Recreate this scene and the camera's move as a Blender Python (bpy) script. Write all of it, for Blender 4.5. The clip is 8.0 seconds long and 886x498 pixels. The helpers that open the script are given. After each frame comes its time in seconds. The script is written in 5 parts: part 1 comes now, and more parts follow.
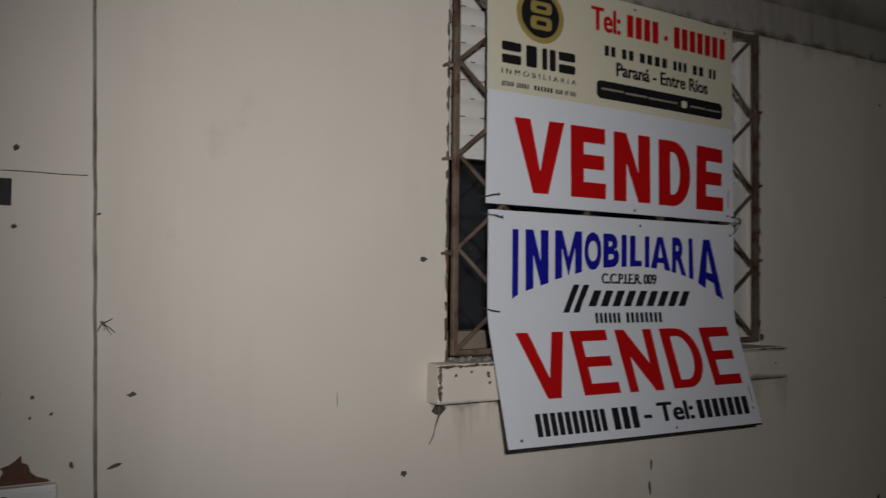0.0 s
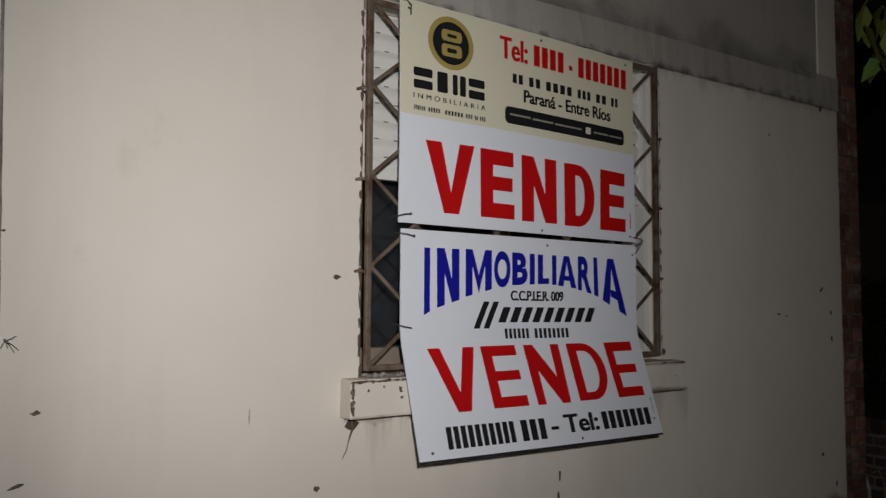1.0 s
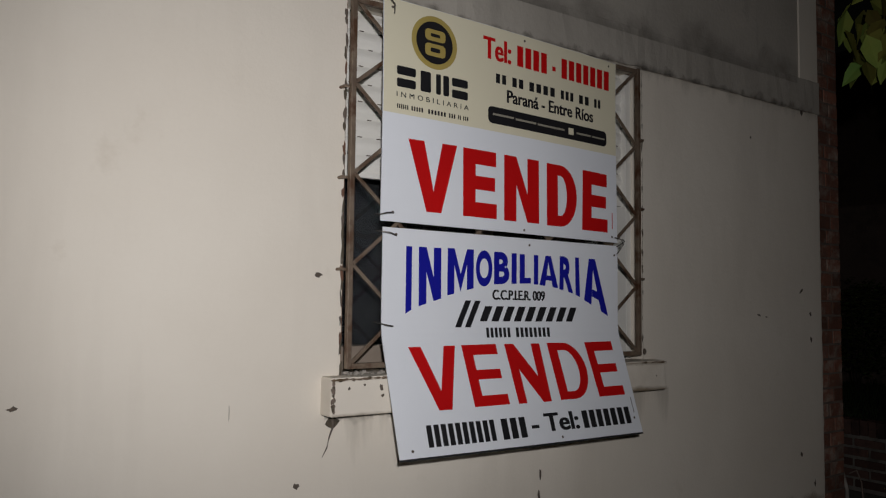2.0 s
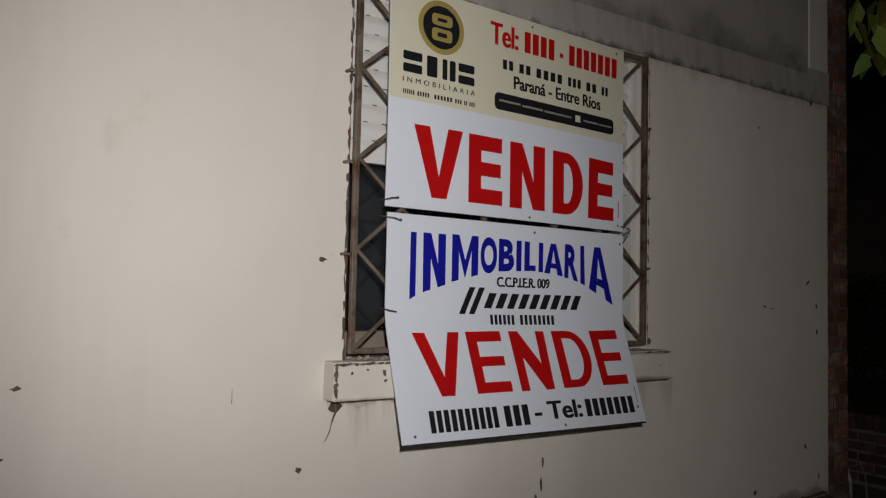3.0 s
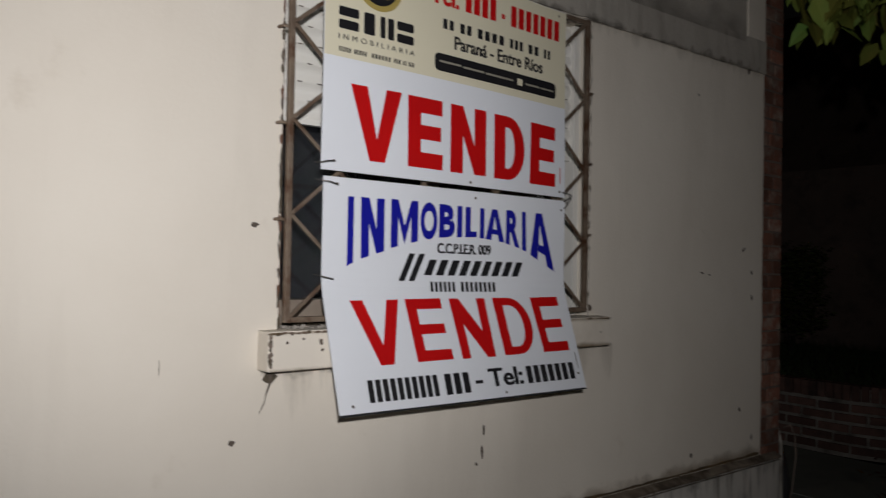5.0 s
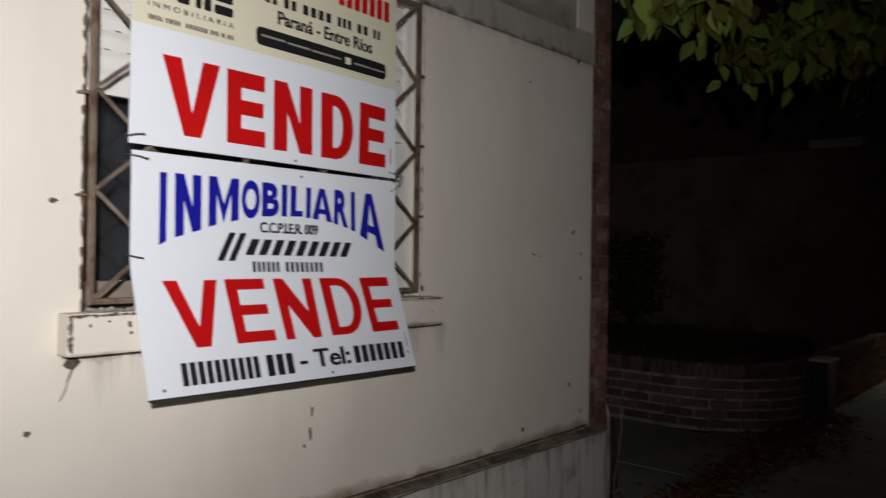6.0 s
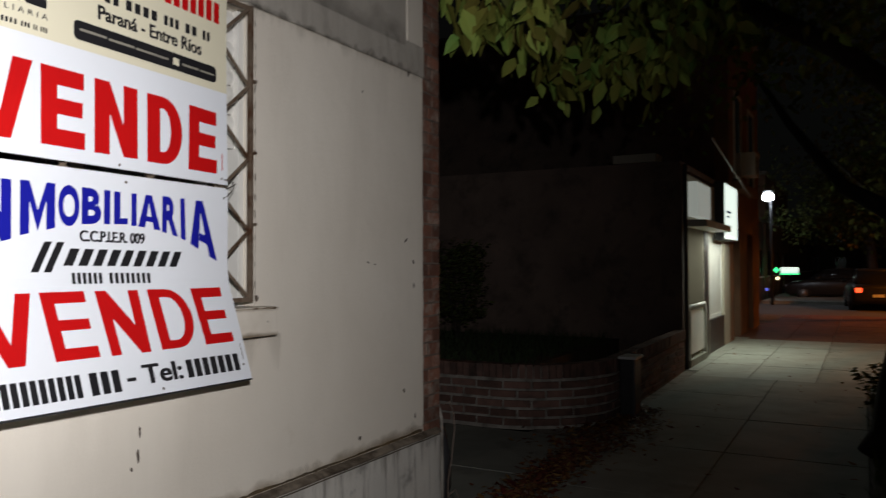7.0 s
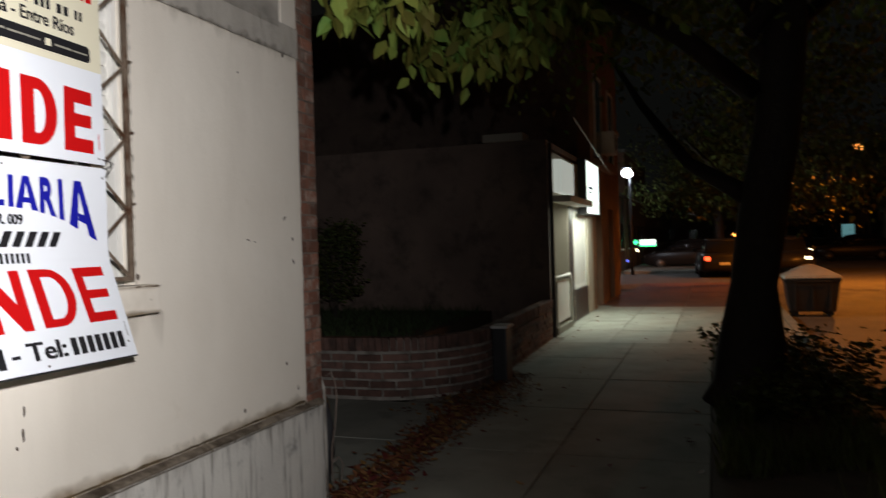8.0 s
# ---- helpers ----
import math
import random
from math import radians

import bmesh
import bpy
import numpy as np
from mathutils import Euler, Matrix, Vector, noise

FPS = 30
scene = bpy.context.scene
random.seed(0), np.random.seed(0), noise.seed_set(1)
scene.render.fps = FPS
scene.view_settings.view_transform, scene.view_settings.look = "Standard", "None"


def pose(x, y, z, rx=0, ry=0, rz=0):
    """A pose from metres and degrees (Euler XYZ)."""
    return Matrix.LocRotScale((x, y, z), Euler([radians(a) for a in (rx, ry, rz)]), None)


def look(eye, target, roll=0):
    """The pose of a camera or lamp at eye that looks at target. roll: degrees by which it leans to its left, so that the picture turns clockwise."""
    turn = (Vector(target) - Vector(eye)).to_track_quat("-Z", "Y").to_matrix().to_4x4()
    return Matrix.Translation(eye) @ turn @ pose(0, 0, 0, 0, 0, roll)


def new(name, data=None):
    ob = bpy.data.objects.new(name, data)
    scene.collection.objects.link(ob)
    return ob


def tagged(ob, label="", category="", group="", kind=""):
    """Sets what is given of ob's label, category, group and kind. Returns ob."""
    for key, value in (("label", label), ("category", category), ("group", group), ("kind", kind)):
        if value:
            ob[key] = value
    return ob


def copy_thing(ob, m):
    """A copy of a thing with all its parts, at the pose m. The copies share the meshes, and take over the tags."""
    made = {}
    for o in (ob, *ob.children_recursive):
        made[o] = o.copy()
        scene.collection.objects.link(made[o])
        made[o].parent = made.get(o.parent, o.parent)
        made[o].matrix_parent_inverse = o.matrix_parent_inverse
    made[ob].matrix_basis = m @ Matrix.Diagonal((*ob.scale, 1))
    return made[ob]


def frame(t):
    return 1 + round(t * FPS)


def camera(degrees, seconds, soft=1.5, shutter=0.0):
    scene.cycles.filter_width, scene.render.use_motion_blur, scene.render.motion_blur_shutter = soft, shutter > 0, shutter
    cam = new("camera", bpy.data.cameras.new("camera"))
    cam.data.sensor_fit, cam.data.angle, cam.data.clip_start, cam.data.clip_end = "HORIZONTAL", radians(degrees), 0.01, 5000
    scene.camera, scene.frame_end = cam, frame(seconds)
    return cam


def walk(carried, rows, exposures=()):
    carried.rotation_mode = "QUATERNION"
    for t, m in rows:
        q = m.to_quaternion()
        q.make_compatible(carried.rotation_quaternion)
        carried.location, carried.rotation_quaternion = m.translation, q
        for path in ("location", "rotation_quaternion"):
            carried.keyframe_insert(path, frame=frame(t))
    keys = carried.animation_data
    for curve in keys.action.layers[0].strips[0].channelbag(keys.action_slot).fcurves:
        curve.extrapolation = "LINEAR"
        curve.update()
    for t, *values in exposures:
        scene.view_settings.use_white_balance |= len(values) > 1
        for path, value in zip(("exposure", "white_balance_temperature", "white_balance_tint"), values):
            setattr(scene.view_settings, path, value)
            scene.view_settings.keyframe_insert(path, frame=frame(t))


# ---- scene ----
cam = camera(60.0, 8.0, soft=1.2, shutter=0.5)
PATH = [
    (0, (-1.045, -1.934, 1.574), (-0.105, -0.17, 1.634), 0.6),
    (0.5, (-1.044, -1.99, 1.566), (-0.013, -0.279, 1.665), -0.1),
    (1, (-1.041, -2.012, 1.552), (0.06, -0.347, 1.678), 0.3),
    (1.5, (-1.035, -2.027, 1.548), (0.095, -0.382, 1.681), 0.4),
    (3, (-1.023, -2.022, 1.532), (0.094, -0.366, 1.636), 1.3),
    (3.5, (-1.014, -2.011, 1.521), (0.085, -0.342, 1.596), 0.5),
    (4, (-1.003, -2.0, 1.523), (0.1, -0.333, 1.575), 0.8),
    (4.2, (-0.998, -2.001, 1.521), (0.104, -0.333, 1.577), 1.0),
    (5.3, (-0.953, -1.972, 1.514), (0.365, -0.467, 1.535), 0.9),
    (5.5, (-0.93, -2.006, 1.5), (0.438, -0.547, 1.518), 0.8),
    (6, (-0.878, -2.065, 1.489), (0.613, -0.732, 1.498), 0.8),
    (6.5, (-0.857, -2.005, 1.484), (0.782, -0.86, 1.479), 1.3),
    (7, (-0.916, -2.028, 1.469), (0.839, -1.069, 1.513), -0.2),
    (7.5, (-1.0, -2.06, 1.451), (0.819, -1.23, 1.501), -0.7),
    (8, (-1.094, -2.1, 1.442), (0.793, -1.436, 1.428), -1.7),
]
walk(cam, [(t, look(eye, target, roll)) for t, eye, target, roll in PATH],
     exposures=[(0.0, -2.28), (0.5, -2.04), (1.0, -1.80), (4.2, -1.70), (5.5, -1.26), (6.0, -1.02), (6.5, -0.72), (7.0, -0.40), (7.5, -0.07), (8.0, 0.26)])

# ---- world and large lights ----
night = bpy.data.worlds.new("night")
scene.world = night
night.use_nodes = True
night.node_tree.nodes["Background"].inputs[0].default_value = (0.0085, 0.009, 0.0082, 1)
night.node_tree.nodes["Background"].inputs[1].default_value = 0.3


def lamp(name, kind, m, watts, color, size=0.05, cone=None, blend=1.0):
    data = bpy.data.lights.new(name, kind)
    data.energy, data.color = watts, color
    if kind == "AREA":
        data.shape, data.size, data.size_y = "RECTANGLE", size[0], size[1]
    else:
        data.shadow_soft_size = size
    if cone:
        data.spot_size, data.spot_blend = radians(cone), blend
    ob = new(name, data)
    ob.matrix_world = m
    return ob


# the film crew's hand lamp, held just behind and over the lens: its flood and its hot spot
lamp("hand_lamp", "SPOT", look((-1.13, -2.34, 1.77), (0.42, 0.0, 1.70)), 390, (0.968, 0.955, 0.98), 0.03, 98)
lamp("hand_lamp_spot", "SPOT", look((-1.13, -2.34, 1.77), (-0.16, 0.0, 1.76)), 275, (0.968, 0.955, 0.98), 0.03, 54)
# sodium lamp over the roadway, white lamp at the far crossing, light under the shop's canopy
lamp("sodium_light", "SPOT", pose(25.0, -6.3, 3.78), 1500, (1.0, 0.29, 0.03), 0.12, 172, 0.2)
lamp("sodium_light_near", "SPOT", pose(12.2, -8.4, 4.6), 800, (1.0, 0.29, 0.03), 0.12, 128, 0.45)
lamp("crossing_light", "POINT", pose(31.9, 1.42, 4.0), 150, (0.80, 0.88, 1.0), 0.12)
lamp("canopy_light", "AREA", pose(12.6, -0.22, 1.99, 0, 0, 0), 48, (0.93, 1.0, 0.86), (2.6, 0.25))


# ---- small tools ----
def part(name, bm, material, parent=None, label="", smooth=False):
    """One mesh object from a bmesh in world metres, under its thing."""
    me = bpy.data.meshes.new(name)
    bm.to_mesh(me)
    bm.free()
    me.materials.append(material)
    if smooth:
        for p in me.polygons:
            p.use_smooth = True
    ob = new(name, me)
    if parent:
        adopt(ob, parent)
    return tagged(ob, label)


def adopt(ob, parent):
    ob.parent = parent
    m = parent.matrix_basis.copy()
    if parent.parent:
        m = parent.parent.matrix_basis @ parent.matrix_parent_inverse @ m
    ob.matrix_parent_inverse = m.inverted()


def thing(name, at, label, category, group="", kind=""):
    ob = new(name)
    ob.empty_display_size = 0.1
    ob.matrix_basis = pose(*at)
    return tagged(ob, label, category, group, kind)


def box(bm, x0, x1, y0, y1, z0, z1, bevel=0.0, m=None):
    t = Matrix.Translation(((x0 + x1) / 2, (y0 + y1) / 2, (z0 + z1) / 2)) @ Matrix.Diagonal((x1 - x0, y1 - y0, z1 - z0, 1))
    made = bmesh.ops.create_cube(bm, size=1, matrix=(m @ t) if m else t)["verts"]
    if bevel:
        edges = list({e for v in made for e in v.link_edges})
        bmesh.ops.bevel(bm, geom=edges, offset=bevel, segments=2, affect="EDGES", profile=0.6)
    return bm


def boxes(*rows, bevel=0.0):
    bm = bmesh.new()
    for r in rows:
        box(bm, *r, bevel=bevel)
    return bm


def tube(points, radius, sides=8, bm=None, cap=True):
    """A round bar along points; radius is a number or one for each point."""
    bm = bm or bmesh.new()
    pts = [Vector(p) for p in points]
    radii = radius if isinstance(radius, (list, tuple)) else [radius] * len(pts)
    rings, up = [], Vector((0.013, 0.021, 1)).normalized()
    for i, p in enumerate(pts):
        d = (pts[min(i + 1, len(pts) - 1)] - pts[max(i - 1, 0)]).normalized()
        u = up if abs(d.dot(up)) < 0.95 else Vector((1, 0.02, 0))
        a = d.cross(u).normalized()
        b = d.cross(a)
        rings.append([bm.verts.new(p + (a * math.cos(k * math.tau / sides) + b * math.sin(k * math.tau / sides)) * radii[i]) for k in range(sides)])
    for r0, r1 in zip(rings, rings[1:]):
        for k in range(sides):
            bm.faces.new((r0[k], r0[(k + 1) % sides], r1[(k + 1) % sides], r1[k]))
    if cap:
        bm.faces.new(rings[0][::-1])
        bm.faces.new(rings[-1])
    return bm


def polygon_plate(points, place, thick=0.0006):
    """A thin plate from a flat outline; place(u, v, h) gives the point at height h over the sheet."""
    bm = bmesh.new()
    top = [bm.verts.new(place(u, v, thick)) for u, v in points]
    low = [bm.verts.new(place(u, v, 0.0)) for u, v in points]
    bm.faces.new(top)
    n = len(points)
    for i in range(n):
        bm.faces.new((low[i], low[(i + 1) % n], top[(i + 1) % n], top[i]))
    return bm


def letters(text, u0, u1, v0, v1, place, bold=0.0, spacing=1.0, shape=None, high=0.0009, heavy=0.0):
    """Flat lettering that fills the box u0..u1, v0..v1 of a sheet."""
    cu = bpy.data.curves.new("lettering", "FONT")
    cu.body, cu.offset, cu.space_character, cu.resolution_u = text, bold, spacing, 6
    ob = new("lettering", cu)
    dg = bpy.context.evaluated_depsgraph_get()
    me = bpy.data.meshes.new_from_object(ob.evaluated_get(dg))
    bpy.data.objects.remove(ob)
    bpy.data.curves.remove(cu)
    bm = bmesh.new()
    bm.from_mesh(me)
    bpy.data.meshes.remove(me)
    bm.verts.index_update()
    flat = [(v.co.x, v.co.y) for v in bm.verts]
    loops = [[v.index for v in f.verts] for f in bm.faces]
    bm.free()
    ax, bx, ay, by = min(x for x, y in flat), max(x for x, y in flat), min(y for x, y in flat), max(y for x, y in flat)
    bm = bmesh.new()
    for k, du in enumerate((0.0, heavy, -heavy) if heavy else (0.0,)):
        row = []
        for x, y in flat:
            a, b = (x - ax) / (bx - ax), (y - ay) / (by - ay)
            u, w = (u0 + (u1 - u0) * a, v0 + (v1 - v0) * b) if shape is None else shape(a, b)
            row.append(bm.verts.new(place(u + du, w, high + 0.00012 * k)))
        for f in loops:
            bm.faces.new([row[q] for q in f])
    bmesh.ops.recalc_face_normals(bm, faces=bm.faces)
    return bm


# ---- materials ----
def material(name, c1, c2, scale=6.0, rough=0.6, bump=0.15, fine=90.0, metal=0.0, rnd=0.0, stain=None, streak=None, spec=0.5, coords="place", detail=6.0, wave=None):
    """Two-tone surface: large patches, fine grain and relief; optional stains and downward streaks."""
    m = bpy.data.materials.new(name)
    m.use_nodes = True
    nt = m.node_tree
    n, link = nt.nodes, nt.links.new
    b = n["Principled BSDF"]
    b.inputs["Metallic"].default_value = metal
    b.inputs["Specular IOR Level"].default_value = spec
    if coords == "place":
        vec = n.new("ShaderNodeNewGeometry").outputs["Position"]
    else:
        vec = n.new("ShaderNodeTexCoord").outputs["Object"]

    def noisy(s, det, rough_=0.55, v=None):
        t = n.new("ShaderNodeTexNoise")
        t.inputs["Scale"].default_value, t.inputs["Detail"].default_value, t.inputs["Roughness"].default_value = s, det, rough_
        link(v or vec, t.inputs["Vector"])
        return t.outputs["Fac"]

    def ramp(f, a, c):
        r = n.new("ShaderNodeMapRange")
        r.inputs["From Min"].default_value, r.inputs["From Max"].default_value = a, c
        link(f, r.inputs["Value"])
        return r.outputs["Result"]

    def mix(f, a, c):
        x = n.new("ShaderNodeMix")
        x.data_type = "RGBA"
        if isinstance(f, float):
            x.inputs[0].default_value = f
        else:
            link(f, x.inputs[0])
        for k, val in ((6, a), (7, c)):
            if isinstance(val, tuple):
                x.inputs[k].default_value = (*val, 1)
            else:
                link(val, x.inputs[k])
        return x.outputs[2]

    col = mix(ramp(noisy(scale, detail), 0.3, 0.7), c1, c2)
    grain = noisy(fine, 5.0)
    if stain:
        color, s, lo, hi = stain
        col = mix(ramp(noisy(s, 8.0, 0.65), lo, hi), col, color)
    if streak:
        color, sx, sz, lo, hi = streak
        mp = n.new("ShaderNodeMapping")
        mp.inputs["Scale"].default_value = (sx, sx, sz)
        link(vec, mp.inputs["Vector"])
        col = mix(ramp(noisy(1.0, 6.0, 0.6, mp.outputs["Vector"]), lo, hi), col, color)
    if rnd:
        oi = n.new("ShaderNodeObjectInfo")
        hs = n.new("ShaderNodeHueSaturation")
        r = n.new("ShaderNodeMapRange")
        r.inputs["To Min"].default_value, r.inputs["To Max"].default_value = 1 - rnd, 1 + rnd
        link(oi.outputs["Random"], r.inputs["Value"])
        link(r.outputs["Result"], hs.inputs["Value"])
        link(col, hs.inputs["Color"])
        col = hs.outputs["Color"]
    link(col, b.inputs["Base Color"])
    rr = n.new("ShaderNodeMapRange")
    rr.inputs["To Min"].default_value, rr.inputs["To Max"].default_value = max(0.03, rough - 0.12), min(1, rough + 0.12)
    link(grain, rr.inputs["Value"])
    link(rr.outputs["Result"], b.inputs["Roughness"])
    if bump:
        bp = n.new("ShaderNodeBump")
        bp.inputs["Strength"].default_value, bp.inputs["Distance"].default_value = bump, 0.01
        link(grain, bp.inputs["Height"])
        link(bp.outputs["Normal"], b.inputs["Normal"])
        if wave:
            wv = n.new("ShaderNodeBump")
            wv.inputs["Strength"].default_value, wv.inputs["Distance"].default_value = wave[1], wave[2]
            link(noisy(wave[0], 3.0), wv.inputs["Height"])
            link(wv.outputs["Normal"], bp.inputs["Normal"])
    return m


def glow(name, color, strength):
    m = bpy.data.materials.new(name)
    m.use_nodes = True
    b = m.node_tree.nodes["Principled BSDF"]
    b.inputs["Base Color"].default_value = (0.5, 0.5, 0.5, 1)
    b.inputs["Emission Color"].default_value = (*color, 1)
    b.inputs["Emission Strength"].default_value = strength
    return m


def glass(name, tint=(0.9, 0.95, 0.95), rough=0.02):
    m = bpy.data.materials.new(name)
    m.use_nodes = True
    b = m.node_tree.nodes["Principled BSDF"]
    b.inputs["Base Color"].default_value = (*tint, 1)
    b.inputs["Transmission Weight"].default_value, b.inputs["Roughness"].default_value = 1.0, rough
    return m


def veil(name, color, scale, lo, hi, density, squash=(1, 1, 1)):
    """Dirt, and in one use painted shade, that lies thinly on paint: patchy, denser at the lower edge of its sheet."""
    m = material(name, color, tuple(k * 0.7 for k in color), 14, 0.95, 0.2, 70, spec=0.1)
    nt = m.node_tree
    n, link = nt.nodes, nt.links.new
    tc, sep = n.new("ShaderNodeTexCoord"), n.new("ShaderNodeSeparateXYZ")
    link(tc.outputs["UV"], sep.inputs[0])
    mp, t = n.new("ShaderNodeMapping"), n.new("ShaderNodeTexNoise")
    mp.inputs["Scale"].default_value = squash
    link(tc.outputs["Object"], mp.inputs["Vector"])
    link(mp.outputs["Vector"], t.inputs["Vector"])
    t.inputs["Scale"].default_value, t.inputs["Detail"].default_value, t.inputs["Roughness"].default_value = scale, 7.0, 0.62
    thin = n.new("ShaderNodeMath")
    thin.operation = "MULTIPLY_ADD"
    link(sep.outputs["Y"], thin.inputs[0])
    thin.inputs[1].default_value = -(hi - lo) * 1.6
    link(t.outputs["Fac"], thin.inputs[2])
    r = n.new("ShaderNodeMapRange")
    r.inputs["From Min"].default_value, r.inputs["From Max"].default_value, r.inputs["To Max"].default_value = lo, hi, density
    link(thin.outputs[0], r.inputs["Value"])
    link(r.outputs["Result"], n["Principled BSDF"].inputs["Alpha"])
    return m


def veil_sheet(x0, x1, z0, z1, y, flip=False):
    """A film of dirt on the wall, and of painted shade under the sill; its dense edge is the lower one, or the upper
    one where flipped.
    """
    bm_ = bmesh.new()
    uv = bm_.loops.layers.uv.new("dirt")
    f = bm_.faces.new([bm_.verts.new(p) for p in ((x0, y, z0), (x1, y, z0), (x1, y, z1), (x0, y, z1))])
    for l, q in zip(f.loops, ((0, 0), (1, 0), (1, 1), (0, 1))):
        l[uv].uv = (q[0], 1 - q[1] if flip else q[1])
    return bm_


PLASTER = material("cream_plaster", (0.66, 0.60, 0.51), (0.72, 0.665, 0.575), 1.3, 0.85, 0.12, 70, stain=((0.50, 0.43, 0.34), 2.2, 0.62, 0.85), streak=((0.585, 0.53, 0.45), 3.2, 0.5, 0.52, 0.95), spec=0.25, wave=(2.2, 0.4, 0.03))
STAINED = material("weathered_render", (0.34, 0.32, 0.285), (0.24, 0.225, 0.20), 2.6, 0.9, 0.35, 45, stain=((0.11, 0.10, 0.09), 5.0, 0.55, 0.8), streak=((0.50, 0.47, 0.42), 7.0, 0.8, 0.55, 0.8), spec=0.2)
UPPER = material("greyed_plaster", (0.45, 0.415, 0.36), (0.31, 0.285, 0.245), 1.6, 0.88, 0.25, 55, stain=((0.17, 0.16, 0.14), 2.4, 0.56, 0.82), streak=((0.26, 0.245, 0.215), 6.0, 0.7, 0.58, 0.85), spec=0.2)
PLINTH = material("stained_plinth_paint", (0.60, 0.57, 0.51), (0.50, 0.475, 0.43), 3.0, 0.85, 0.25, 60, stain=((0.20, 0.19, 0.175), 6.0, 0.58, 0.74), streak=((0.24, 0.225, 0.20), 26.0, 2.4, 0.53, 0.70), spec=0.25)
# wall grime; also colours the painted shade line under the ledge
GRIME_SHADE = material("grimy_mortar_and_shade", (0.115, 0.09, 0.062), (0.06, 0.052, 0.04), 14, 0.95, 0.5, 60, stain=((0.20, 0.18, 0.15), 22, 0.58, 0.75), spec=0.1)
BRICK = material("red_brick", (0.23, 0.095, 0.06), (0.145, 0.078, 0.056), 11, 0.92, 0.6, 60, rnd=0.4, stain=((0.30, 0.255, 0.21), 13, 0.48, 0.70), spec=0.2)
MORTAR = material("grey_mortar", (0.34, 0.31, 0.27), (0.24, 0.22, 0.19), 12, 0.95, 0.5, 80, stain=((0.11, 0.095, 0.08), 4.5, 0.46, 0.66), spec=0.15)
MORTAR_OLD = material("old_dirty_mortar", (0.20, 0.155, 0.125), (0.125, 0.095, 0.078), 7, 0.95, 0.5, 80, stain=((0.06, 0.052, 0.045), 4, 0.5, 0.75), spec=0.15)
LEDGE = material("dirty_ledge_mortar", (0.25, 0.205, 0.155), (0.13, 0.105, 0.08), 16, 0.95, 0.6, 45, stain=((0.05, 0.038, 0.026), 9, 0.45, 0.65), spec=0.1)
DAMP = veil("brown_damp_dirt", (0.24, 0.16, 0.08), 6.0, 0.24, 0.72, 0.8)
# mould on the lintel, and the shade painted on the wall under the sill
MOULD_SHADE = veil("grey_mould_and_shade", (0.075, 0.066, 0.054), 15.0, 0.30, 0.66, 0.75)
HAZE = veil("faint_mould_dirt", (0.11, 0.10, 0.085), 4.0, 0.30, 0.85, 0.6)
DRIPS = veil("grey_drip_dirt", (0.22, 0.185, 0.14), 1.0, 0.36, 0.85, 0.42, (13, 1, 1.2))
DRIPS_DARK = veil("dark_drip_dirt", (0.09, 0.072, 0.052), 1.0, 0.42, 0.80, 0.65, (19, 1, 2.4))
PRINT_GREY = material("grey_print", (0.30, 0.28, 0.22), (0.24, 0.22, 0.18), 5, 0.5, 0.02, 60, spec=0.12)
IRON = material("rusty_painted_iron", (0.13, 0.092, 0.065), (0.23, 0.175, 0.125), 14, 0.5, 0.35, 90, metal=0.3, stain=((0.085, 0.038, 0.018), 17, 0.48, 0.64))
SHUTTER = material("off_white_slats", (0.74, 0.72, 0.67), (0.66, 0.64, 0.58), 4, 0.5, 0.05, 100, streak=((0.45, 0.43, 0.38), 20, 1.5, 0.62, 0.85))
FRAME_BROWN = material("brown_window_frame", (0.26, 0.21, 0.165), (0.19, 0.15, 0.115), 8, 0.55, 0.1, 90)
# near-black colour holds the darkness of the unlit room
UNLIT_ROOM = material("unlit_room_dark", (0.014, 0.014, 0.015), (0.010, 0.010, 0.011), 1.0, 0.9, 0.05, 40, spec=0.03)
GLASS = glass("window_glass")
SIGN_WHITE = material("white_sign_sheet", (0.77, 0.79, 0.82), (0.73, 0.75, 0.78), 2.5, 0.42, 0.02, 60, stain=((0.66, 0.65, 0.62), 3.0, 0.66, 0.9))
SIGN_CREAM = material("cream_sign_print", (0.72, 0.67, 0.50), (0.69, 0.64, 0.475), 2.5, 0.45, 0.02, 60)
RED = material("red_print", (0.52, 0.007, 0.007), (0.46, 0.006, 0.007), 5, 0.45, 0.02, 60, spec=0.12)
BLUE = material("blue_print", (0.010, 0.012, 0.29), (0.009, 0.010, 0.25), 5, 0.45, 0.02, 60, spec=0.12)
BLACK = material("black_print", (0.012, 0.012, 0.014), (0.018, 0.017, 0.018), 5, 0.5, 0.02, 60, spec=0.12)
GOLD = material("gold_print", (0.40, 0.31, 0.09), (0.34, 0.26, 0.075), 5, 0.4, 0.02, 60, spec=0.12)
WIRE = material("dull_wire", (0.10, 0.095, 0.09), (0.16, 0.14, 0.12), 30, 0.5, 0.1, 150, metal=0.7)
HOLE = material("dark_chip", (0.13, 0.10, 0.075), (0.07, 0.055, 0.045), 40, 0.95, 0.3, 150)
RUST = material("rust_brown_patch", (0.15, 0.075, 0.045), (0.10, 0.05, 0.03), 30, 0.9, 0.4, 120)
BRICK_DARK = material("dark_red_brick", (0.17, 0.095, 0.075), (0.11, 0.066, 0.054), 9, 0.9, 0.6, 60, rnd=0.35, stain=((0.05, 0.04, 0.035), 5, 0.5, 0.72), spec=0.15)
